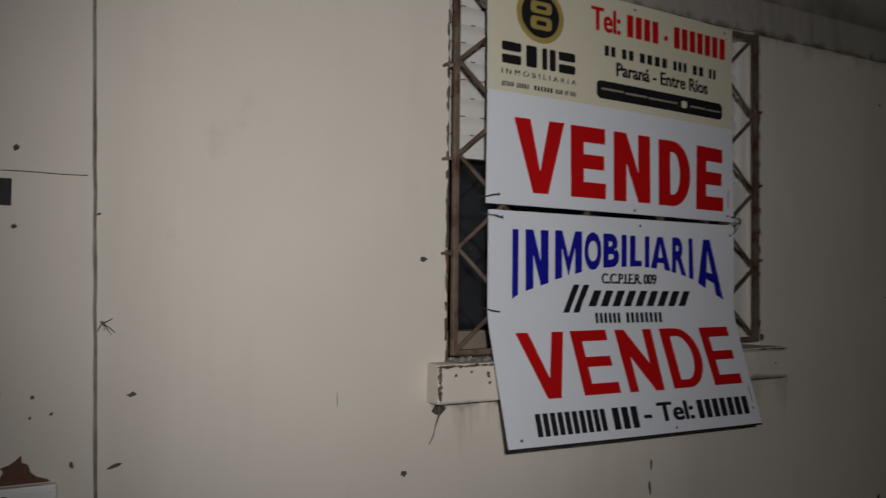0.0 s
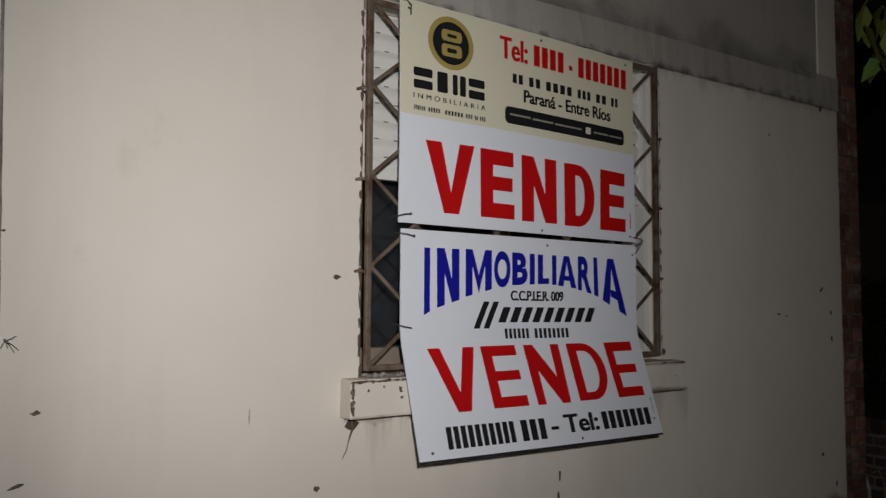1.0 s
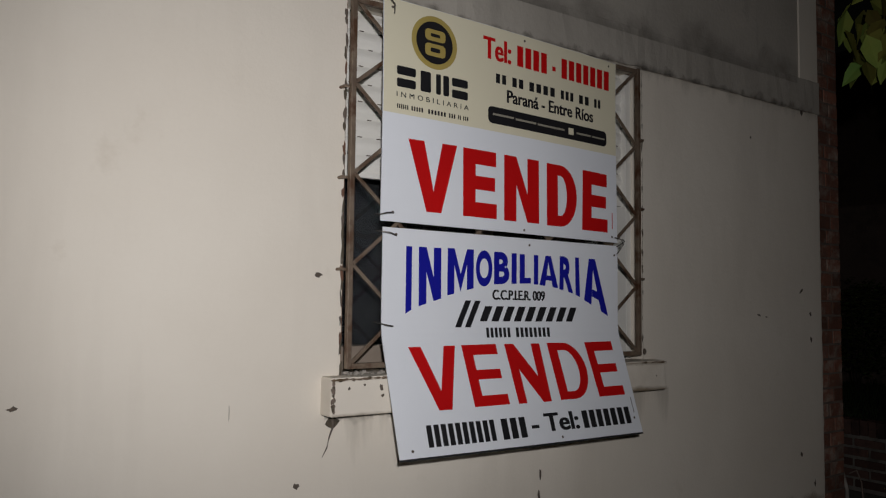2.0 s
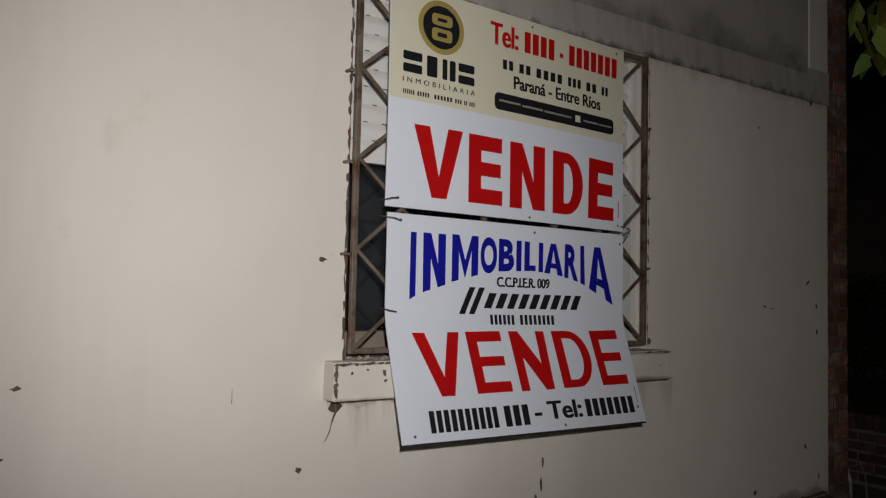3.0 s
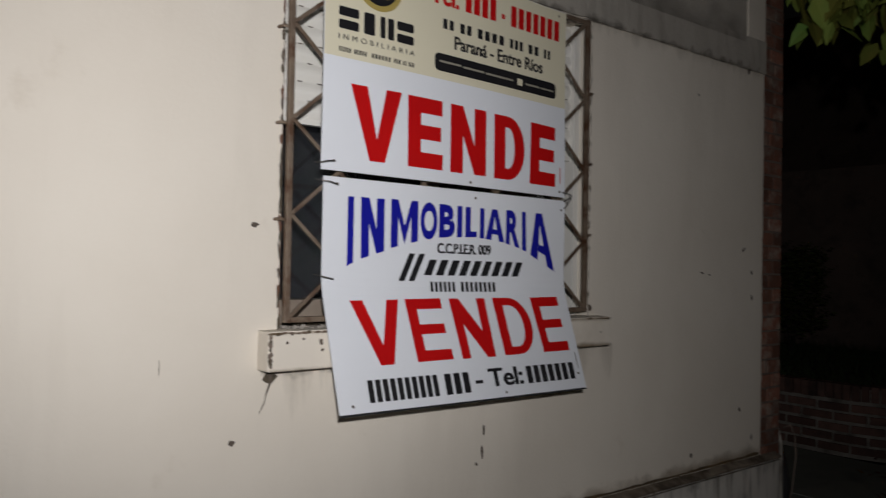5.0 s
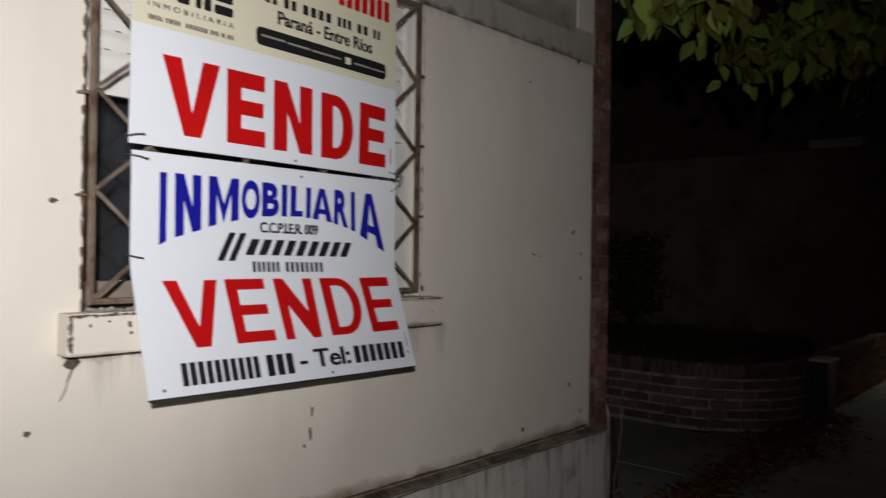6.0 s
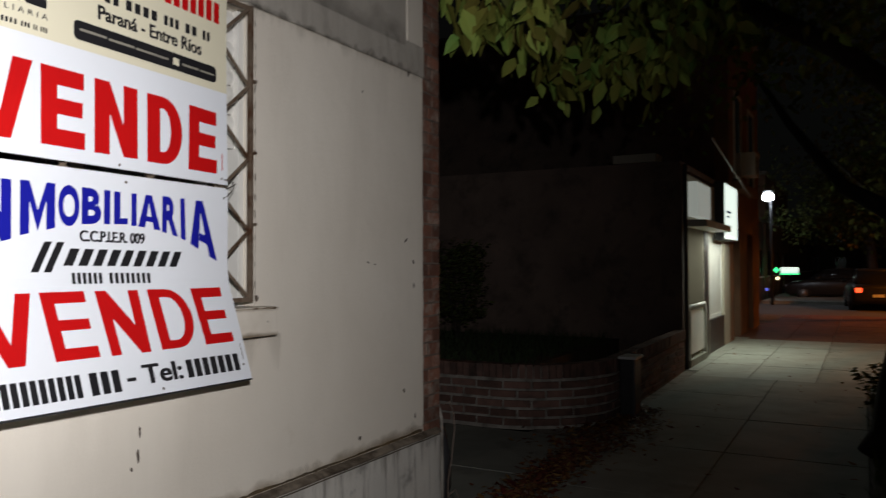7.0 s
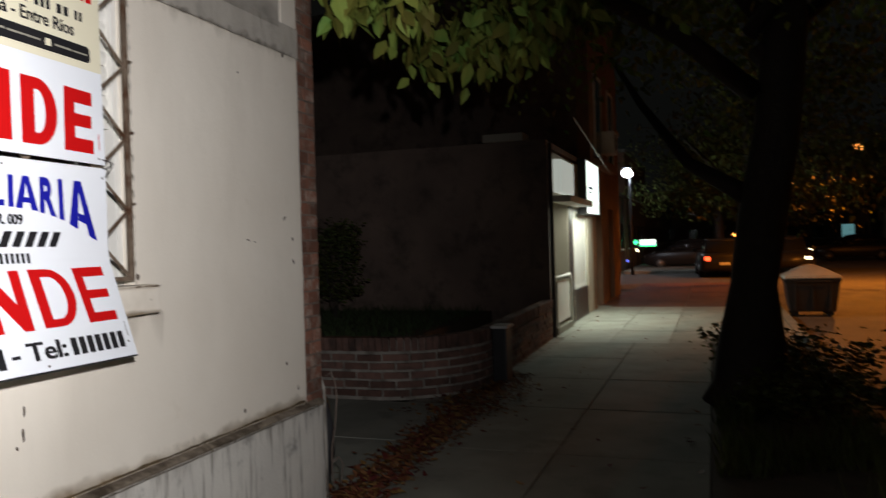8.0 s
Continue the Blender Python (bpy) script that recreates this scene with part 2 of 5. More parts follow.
CONCRETE = material("pavement_concrete", (0.29, 0.29, 0.245), (0.20, 0.20, 0.17), 2.0, 0.85, 0.3, 60, rnd=0.08, stain=((0.13, 0.12, 0.105), 2.6, 0.55, 0.8), spec=0.3)
PALE_SLAB = material("pale_tile_paving", (0.36, 0.37, 0.315), (0.28, 0.285, 0.245), 2.4, 0.8, 0.25, 60, rnd=0.08, stain=((0.24, 0.23, 0.20), 2.8, 0.55, 0.8), spec=0.3)
RED_SLAB = material("red_tile_paving", (0.20, 0.085, 0.055), (0.14, 0.062, 0.042), 2.2, 0.8, 0.3, 60, rnd=0.12, stain=((0.08, 0.05, 0.04), 3.0, 0.52, 0.78), spec=0.3)
ASPHALT = material("dusty_asphalt", (0.085, 0.078, 0.07), (0.12, 0.108, 0.092), 1.5, 0.8, 0.5, 50)
SOIL = material("dark_soil", (0.085, 0.062, 0.042), (0.05, 0.038, 0.026), 6, 0.95, 0.6, 40)
GRASS = material("grass", (0.045, 0.075, 0.02), (0.03, 0.05, 0.015), 9, 0.8, 0.0, 40)
BARK = material("dark_bark", (0.036, 0.029, 0.024), (0.022, 0.018, 0.015), 9, 0.95, 0.9, 28)
DARK_WALL = material("dark_brown_wall", (0.25, 0.175, 0.14), (0.155, 0.11, 0.09), 1.2, 0.9, 0.3, 40, stain=((0.07, 0.055, 0.045), 2.5, 0.5, 0.75))
BEIGE_WALL = material("beige_shop_wall", (0.46, 0.42, 0.34), (0.40, 0.36, 0.29), 2.0, 0.8, 0.15, 60)
TERRACOTTA = material("terracotta_wall", (0.27, 0.145, 0.085), (0.19, 0.10, 0.06), 2.0, 0.85, 0.2, 60)
WHITE_PAINT = material("white_paint", (0.74, 0.74, 0.71), (0.68, 0.68, 0.65), 3, 0.5, 0.05, 80)
DARK_METAL = material("dark_metal", (0.05, 0.05, 0.052), (0.035, 0.035, 0.037), 8, 0.5, 0.1, 90, metal=0.5)
GREY_METAL = material("galvanised_steel", (0.35, 0.35, 0.34), (0.28, 0.28, 0.27), 8, 0.45, 0.1, 90, metal=0.8)
PVC = material("pale_plastic", (0.62, 0.61, 0.58), (0.54, 0.53, 0.50), 10, 0.5, 0.05, 90)
BLACK_PLASTIC = material("black_plastic", (0.022, 0.022, 0.024), (0.03, 0.03, 0.032), 6, 0.45, 0.1, 60)
TYRE = material("tyre_rubber", (0.018, 0.018, 0.018), (0.025, 0.025, 0.025), 10, 0.85, 0.2, 60)
CAR_DARK = material("dark_car_paint", (0.022, 0.021, 0.02), (0.018, 0.017, 0.017), 1, 0.35, 0.0, 40, spec=0.35)
CAR_SILVER = material("silver_car_paint", (0.30, 0.29, 0.28), (0.28, 0.27, 0.26), 1, 0.3, 0.0, 40, metal=0.5)
CAR_GLASS = material("dark_car_glass", (0.012, 0.013, 0.014), (0.015, 0.015, 0.016), 1, 0.08, 0.0, 40)
LENS_RED = glow("lit_tail_lamp", (1.0, 0.06, 0.02), 3.0)
LAMP_WHITE = glow("lit_white_lamp", (0.80, 0.88, 1.0), 30.0)
LAMP_SODIUM = glow("lit_sodium_lamp", (1.0, 0.33, 0.06), 5.0)
LAMP_WARM = glow("lit_head_lamp", (1.0, 0.80, 0.45), 3.0)
BOX_LIT = glow("lit_sign_face", (0.86, 1.0, 0.90), 1.3)
# faint emission replaces light that falls on the white box
BOX_ADDED_GLOW = glow("added_glow_sign_face", (0.93, 1.0, 0.90), 0.30)
BOX_GREEN = glow("lit_green_face", (0.04, 0.85, 0.25), 2.0)
BOX_TEAL = glow("lit_teal_face", (0.30, 0.72, 0.75), 0.22)
BOX_BLUE = glow("lit_blue_face", (0.10, 0.16, 0.9), 1.0)


def leaf_material(name, c1, c2):
    m = material(name, c1, c2, 3.0, 0.55, 0.0, 60, spec=0.1)
    nt = m.node_tree
    g = nt.nodes.new("ShaderNodeNewGeometry")
    hs = nt.nodes.new("ShaderNodeHueSaturation")
    b = nt.nodes["Principled BSDF"]
    src = b.inputs["Base Color"].links[0].from_socket
    ra = nt.nodes.new("ShaderNodeMapRange")
    ra.inputs["To Min"].default_value, ra.inputs["To Max"].default_value = 0.455, 0.545
    rb = nt.nodes.new("ShaderNodeMapRange")
    rb.inputs["To Min"].default_value, rb.inputs["To Max"].default_value = 0.5, 1.6
    nt.links.new(g.outputs["Random Per Island"], ra.inputs["Value"])
    nt.links.new(g.outputs["Random Per Island"], rb.inputs["Value"])
    nt.links.new(ra.outputs["Result"], hs.inputs["Hue"])
    nt.links.new(rb.outputs["Result"], hs.inputs["Value"])
    nt.links.new(src, hs.inputs["Color"])
    nt.links.new(hs.outputs["Color"], b.inputs["Base Color"])
    return m


LEAF = leaf_material("green_leaf", (0.125, 0.215, 0.045), (0.30, 0.28, 0.06))
LEAF_FAR = leaf_material("dull_leaf", (0.060, 0.075, 0.018), (0.075, 0.075, 0.020))
LEAF_FALLEN = leaf_material("fallen_leaf", (0.165, 0.062, 0.03), (0.105, 0.042, 0.022))
LEAF_SHRUB = leaf_material("shrub_leaf", (0.062, 0.080, 0.024), (0.080, 0.078, 0.026))

# ---- the house wall with its window ----
WL, WR, WB, WT = 0.001, 1.300, 1.318, 2.450          # the opening
wall = tagged(part("wall_front", boxes(
    (-5.0, WL, 0.0, 0.28, 0.0, 2.62), (WL, WR, 0.0, 0.28, 0.0, WB), (WL, WR, 0.0, 0.28, WT, 2.62), (WR, 2.572, 0.0, 0.28, 0.0, 2.62)), PLASTER),
    "cream-painted plaster house wall with chips and stains", "wall", kind="structure")
upper = tagged(part("wall_upper", boxes((-5.0, 2.42, 0.004, 0.28, 2.62, 4.3)), UPPER),
               "grey weathered cement render above the lintel band", "wall", kind="structure")
tagged(part("wall_pilaster", boxes((2.42, 2.572, -0.004, 0.28, 2.62, 4.3)), PLASTER), "cream plaster pilaster strip at the wall's end", "wall", kind="structure")
bm = bmesh.new()
box(bm, -5.0, 2.571, -0.009, 0.0, 2.462, 2.618, bevel=0.003)
bmesh.ops.subdivide_edges(bm, edges=[e for e in bm.edges if e.calc_length() > 0.5], cuts=180)
for v in bm.verts:
    v.co.z += (0.007 * noise.noise((v.co.x * 9, 0, 2)) + 0.006 * noise.noise((v.co.x * 31, 0, 7))) * (v.co.z < 2.55)
    v.co.y += 0.004 * noise.noise((v.co.x * 17, v.co.z * 9, 4)) - 0.004 * max(0.0, v.co.x - 2.2) if v.co.y < -0.004 else 0
tagged(part("lintel_band", bm, UPPER), "stained concrete lintel band over the window", "lintel", kind="structure")
tagged(part("lintel_mould", veil_sheet(-5.0, 2.50, 2.452, 2.53, -0.0165), MOULD_SHADE), "dark blotchy mould along the lintel's eroded edge", "stain", kind="structure")
tagged(part("lintel_mould", veil_sheet(-5.0, 2.38, 2.585, 3.1, -0.0135), HAZE), "dark mould over the top of the lintel band", "stain", kind="structure")
tagged(part("lintel_drips", veil_sheet(-5.0, 2.56, 2.25, 2.46, -0.0010, True), DRIPS), "faint grey runs below the lintel", "stain", kind="structure")
plinth = tagged(part("plinth", boxes((-5.0, 2.712, -0.028, 0.0, 0.0, 0.585), bevel=0.004), PLINTH), "grey-white painted plinth with dark drip stains", "plinth", kind="structure")
bm = bmesh.new()
prof = [(0.0, 0.604), (-0.010, 0.600), (-0.022, 0.595), (-0.031, 0.590), (-0.034, 0.585), (-0.0305, 0.576)]
steps = 260
rows_ = []
for i in range(steps + 1):
    x = -5.0 + (2.712 + 5.0) * i / steps
    j = 0.0022 * noise.noise((x * 5, 0, 0)) + 0.0010 * noise.noise((x * 17, 3, 0))
    rows_.append([bm.verts.new((x, y + (j if k else 0), z + j)) for k, (y, z) in enumerate(prof)])
for a, b in zip(rows_, rows_[1:]):
    for k in range(len(prof) - 1):
        bm.faces.new((a[k], b[k], b[k + 1], a[k + 1]))
tagged(part("plinth_ledge", bm, LEDGE), "grimy mortar ledge on top of the plinth", "ledge", kind="structure")
# house behind the wall
tagged(part("wall_house_side", boxes((2.55, 2.80, 0.30, 8.0, 0.0, 4.3)), DARK_WALL), "dark side wall of the house", "wall", kind="structure")
tagged(part("roof", boxes((-5.0, 2.80, 0.0, 8.0, 4.3, 4.5)), STAINED), "flat weathered roof slab", "roof", kind="structure")
tagged(part("wall_house_end", boxes((-5.25, -5.0, 0.0, 8.0, 0.0, 4.3)), PLASTER), "cream end wall of the house", "wall", kind="structure")

# broken brick pier where the plaster ends
pier = thing("brick_pier", (2.7, 0.1, 0), "bare red brick pier with crumbled mortar at the wall's end", "pier", kind="structure")
part("mortar_core", boxes((2.574, 2.783, 0.0185, 0.29, 0.0, 4.3)), MORTAR_OLD, pier)
rng = random.Random(4)
brick_a = boxes((0, 0.122, 0, 0.1, 0, 0.0615), bevel=0.005)
brick_b = boxes((0, 0.078, 0, 0.1, 0, 0.0615), bevel=0.005)
mesh_a = bpy.data.meshes.new("brick")
brick_a.to_mesh(mesh_a)
mesh_b = bpy.data.meshes.new("brick")
brick_b.to_mesh(mesh_b)
for me in (mesh_a, mesh_b):
    me.materials.append(BRICK)
for c in range(60):
    z = 0.006 + c * 0.0705
    order = (mesh_a, mesh_b) if c % 2 else (mesh_b, mesh_a)
    x = 2.575
    for me in order:
        w = 0.122 if me is mesh_a else 0.078
        ob = new("brick", me)
        adopt(ob, pier)
        ob.matrix_basis = pose(x + rng.uniform(-0.001, 0.001), 0.0155 + rng.uniform(-0.002, 0.0015), z, 0, rng.uniform(-0.6, 0.6), rng.uniform(-0.6, 0.6))
        x += w + 0.008

# ragged end of the plaster over the pier
bm = bmesh.new()
prev = None
for k in range(221):
    z = 0.607 + (2.46 - 0.607) * k / 220
    w = 0.004 + 0.010 * max(0.0, noise.noise((z * 4.3, 0, 1)) + 0.25) + 0.007 * noise.noise((z * 21, 3, 1)) + 0.004 * noise.noise((z * 70, 5, 1))
    x = 2.5725 + max(0.0015, w)
    row = [bm.verts.new(p) for p in ((2.5725, 0.0, z), (x - 0.002, 0.002, z), (x, 0.012, z), (2.5725, 0.0135, z))]
    if prev:
        for a in range(3):
            bm.faces.new((prev[a], row[a], row[a + 1], prev[a + 1]))
    prev = row
bmesh.ops.recalc_face_normals(bm, faces=bm.faces)
tagged(part("plaster_edge", bm, PLASTER), "broken cream plaster edge beside the bare bricks", "trim", kind="structure")

# window sill
bm = bmesh.new()
box(bm, -0.062, 1.356, -0.066, 0.05, 1.208, 1.318, bevel=0.007)
for v in bm.verts:
    v.co += Vector((noise.noise(v.co * 23), noise.noise(v.co * 31), noise.noise(v.co * 27))) * 0.004
sill = tagged(part("window_sill", bm, PLASTER), "cream painted masonry window sill with chipped edges", "window sill", kind="structure")

window = thing("window_1", (0.64, 0.12, WB), "house window with half-lowered white roller shutter and dark glass", "window", kind="structure")
fr = part("window_frame", boxes((WL, WL + 0.045, 0.13, 0.19, WB, WT), (WR - 0.06, WR, 0.13, 0.19, WB, WT), (WL + 0.045, WR - 0.06, 0.13, 0.19, WB, WB + 0.075), (WL + 0.045, WR - 0.06, 0.13, 0.19, WT - 0.05, WT), (0.62, 0.67, 0.135, 0.185, WB + 0.075, WT - 0.05), bevel=0.003), FRAME_BROWN, window)
for x0, x1 in ((WL + 0.045, 0.62), (0.67, WR - 0.06)):
    p = part("pane", boxes((x0, x1, 0.155, 0.160, WB + 0.075, WT - 0.05)), GLASS, window)
    p.visible_shadow = False
# added panel: the room's darkness is painted on it
part("inner_blind", boxes((WL, WR, 0.235, 0.245, WB, WT)), UNLIT_ROOM, window, "near-black panel standing in for the unlit room behind the glass")
part("shutter_guide", boxes((WL, WL + 0.022, 0.055, 0.125, WB, WT), bevel=0.002), SHUTTER, window)
part("shutter_guide", boxes((WR - 0.03, WR, 0.055, 0.125, WB, WT), bevel=0.002), SHUTTER, window)
shutter = part("roller_shutter", boxes((WL + 0.023, WR - 0.031, 0.085, 0.089, 1.935, WT - 0.002)), SHUTTER, window, "off-white roller shutter half lowered")
slat_bm = bmesh.new()
prev = None
for k in range(7):
    a = k / 6
    y, z = -0.010 * math.sin(math.pi * a) - 0.0005, a * 0.053
    row = [slat_bm.verts.new((x, y, z)) for x in (0.0, 1.255)]
    if prev:
        slat_bm.faces.new((prev[0], prev[1], row[1], row[0]))
    prev = row
slat_me = bpy.data.meshes.new("slat")
slat_bm.to_mesh(slat_me)
slat_me.materials.append(SHUTTER)
slot_me = bpy.data.meshes.new("slot")
boxes((0, 0.016, -0.0006, 0, 0, 0.004)).to_mesh(slot_me)
slot_me.materials.append(HOLE)
for k in range(9):
    z = 1.936 + k * 0.0563
    ob = new("slat", slat_me)
    adopt(ob, shutter)
    ob.matrix_basis = pose(WL + 0.0235, 0.0845, z)
    for j in range(18):
        s = new("slot", slot_me)
        adopt(s, shutter)
        s.matrix_basis = pose(WL + 0.05 + (0.035 if k % 2 else 0.0) + j * 0.068, 0.0842, z + 0.0536)
part("bottom_bar", boxes((WL + 0.023, WR - 0.031, 0.072, 0.092, 1.918, 1.935), bevel=0.002), SHUTTER, shutter)

# iron grille with a diamond lattice
grille = thing("window_grille", (0.62, -0.02, 1.33), "rusty brown iron window grille with diamond lattice", "grille")
GL, GR, GB, GT = 0.000, 1.262, 1.338, 2.446
for r in ((GL + 0.003, GL + 0.019, -0.033, -0.015, GB, GT), (GR - 0.019, GR - 0.003, -0.033, -0.015, GB, GT)):
    part("upright", boxes(r, bevel=0.002), IRON, grille)
for z in (GB, GT - 0.020):
    part("rail", boxes((GL + 0.020, GR - 0.020, -0.033, -0.015, z, z + 0.016), bevel=0.002), IRON, grille)
NX, NZ = 4, 4
DX, DZ = (GR - GL - 0.04) / NX, (GT - GB - 0.026) / NZ


def lattice_bar(x0, z0, x1, z1, y):
    z0, z1 = sag(x0, z0), sag(x1, z1)
    d = Vector((x1 - x0, 0, z1 - z0))
    m = Matrix.Translation((x0, y, z0)) @ Matrix.Rotation(-math.atan2(d.z, d.x), 4, "Y")
    bm_ = bmesh.new()
    box(bm_, 0, d.length, -0.0030, 0.0030, -0.0058, 0.0058, bevel=0.0012, m=m)
    part("lattice_bar", bm_, IRON, grille)


def sag(x, z):
    """The lattice meets the uprights a little higher at one side than at the other."""
    if x < GL + 0.03 and GB + 0.05 < z < GT - 0.05:
        return z + 0.018
    if x > GR - 0.03 and GB + 0.05 < z < GT - 0.05:
        return z - 0.022
    return z


for i in range(-NZ, NX):
    # rising and falling diagonals, cut to the frame
    a0, a1 = max(0, i), min(NX, i + NZ)
    if a1 - a0 > 0:
        lattice_bar(GL + 0.02 + a0 * DX, GB + 0.018 + (a0 - i) * DZ, GL + 0.02 + a1 * DX, GB + 0.018 + (a1 - i) * DZ, -0.0285)
        lattice_bar(GL + 0.02 + a0 * DX, GT - 0.008 - (a0 - i) * DZ, GL + 0.02 + a1 * DX, GT - 0.008 - (a1 - i) * DZ, -0.0205)
for x, side in ((GL, -1), (GR, 1)):
    for k in range(1, 4):
        z = GB + 0.018 + k * DZ
        r_ = 0.022 if side > 0 else 0.012
        part("wall_lug", tube([(x, -0.024, z), (x + side * r_, -0.022, z + 0.002), (x + side * (r_ + 0.008), 0.01, z)], 0.005, 6), IRON, grille)

# ---- the two sale signs ----
SX0, SX1 = 0.096, 1.100


def upper_sheet(u, v, h=0.0):
    """Upper sign: u metres along the wall, v metres up from its lower edge; slightly bellied."""
    x = SX0 + u
    belly = 0.010 * math.sin(math.pi * min(max(u / 1.004, 0), 1)) + 0.004 * math.sin(2.2 * u + 5 * v)
    return Vector((x, -0.052 - belly - h, 1.774 - 0.017 * u + v * (1 - 0.012 * u)))


def lower_sheet(u, s, h=0.0):
    """Lower sign: s metres down the sheet from its top edge; hangs, then kinks outward over the sill."""
    x = SX0 + 0.008 + u
    bend, a = 0.315, radians(18.5)
    w = 0.045
    if s < bend - w:
        y, z, t = 0.0, s, 0.0
    else:
        # an arc of turning, then straight
        k = min((s - bend + w) / (2 * w), 1.0)
        r = 2 * w / a
        t = a * k
        y, z = r * (1 - math.cos(t)), bend - w + r * math.sin(t)
        if s > bend + w:
            y += (s - bend - w) * math.sin(a)
            z += (s - bend - w) * math.cos(a)
    wave = 0.004 * math.sin(3.0 * u + 0.6)
    return Vector((x, -0.052 - y - wave - h * math.cos(t), 1.756 - 0.010 * u - z + h * math.sin(t) * 0 - h * math.sin(t)))


def sheet(place, nu, nv, wide, high, thick):
    bm_ = bmesh.new()
    grids = []
    for h in (0.0, -thick):
        grids.append([[bm_.verts.new(place(wide * i / nu, high * j / nv, h)) for i in range(nu + 1)] for j in range(nv + 1)])
    f, k = grids
    for j in range(nv):
        for i in range(nu):
            bm_.faces.new((f[j][i], f[j][i + 1], f[j + 1][i + 1], f[j + 1][i]))
            bm_.faces.new((k[j][i], k[j + 1][i], k[j + 1][i + 1], k[j][i + 1]))
    rim = [f[0][i] for i in range(nu + 1)] + [f[j][nu] for j in range(1, nv + 1)] + [f[nv][i] for i in range(nu - 1, -1, -1)] + [f[j][0] for j in range(nv - 1, 0, -1)]
    rib = [k[0][i] for i in range(nu + 1)] + [k[j][nu] for j in range(1, nv + 1)] + [k[nv][i] for i in range(nu - 1, -1, -1)] + [k[j][0] for j in range(nv - 1, 0, -1)]
    for i in range(len(rim)):
        bm_.faces.new((rim[i], rib[i], rib[(i + 1) % len(rim)], rim[(i + 1) % len(rim)]))
    bmesh.ops.recalc_face_normals(bm_, faces=bm_.faces)
    return bm_


def patch(place, u0, u1, v0, v1, nu=1, nv=1, h=0.0008, corner=0.0):
    """A printed patch that follows the sheet."""
    bm_ = bmesh.new()
    if corner:
        pts = []
        for cx, cy, a0 in ((u1 - corner, v1 - corner, 0), (u0 + corner, v1 - corner, 90), (u0 + corner, v0 + corner, 180), (u1 - corner, v0 + corner, 270)):
            for k in range(6):
                a = radians(a0 + 18 * k)
                pts.append((cx + corner * math.cos(a), cy + corner * math.sin(a)))
        bm_.faces.new([bm_.verts.new(place(u, v, h)) for u, v in pts])
    else:
        g = [[bm_.verts.new(place(u0 + (u1 - u0) * i / nu, v0 + (v1 - v0) * j / nv, h)) for i in range(nu + 1)] for j in range(nv + 1)]
        for j in range(nv):
            for i in range(nu):
                bm_.faces.new((g[j][i], g[j][i + 1], g[j + 1][i + 1], g[j + 1][i]))
    return bm_


def ring(place, cu, cv, r0, r1, h, n=48):
    bm_ = bmesh.new()
    if r0 <= 0:
        bm_.faces.new([bm_.verts.new(place(cu + r1 * math.cos(k * math.tau / n), cv + r1 * math.sin(k * math.tau / n), h)) for k in range(n)])
        return bm_
    a, b = ([bm_.verts.new(place(cu + r * math.cos(k * math.tau / n), cv + r * math.sin(k * math.tau / n), h)) for k in range(n)] for r in (r0, r1))
    for k in range(n):
        bm_.faces.new((a[k], b[k], b[(k + 1) % n], a[(k + 1) % n]))
    return bm_


def rounded(place, u0, u1, v0, v1, r, h=0.0013, n=28):
    """A printed band with rounded ends that follows the sheet."""
    bm_ = bmesh.new()
    prev_ = None
    for k in range(n + 1):
        e = k / n
        u = u0 + (u1 - u0) * (0.5 - 0.5 * math.cos(math.pi * e))
        d = max(0.0, r - min(u - u0, u1 - u))
        c = r - math.sqrt(max(0.0, r * r - d * d))
        row_ = [bm_.verts.new(place(u, v, h)) for v in (v0 + c, v1 - c)]
        if prev_:
            bm_.faces.new((prev_[0], row_[0], row_[1], prev_[1]))
        prev_ = row_
    return bm_


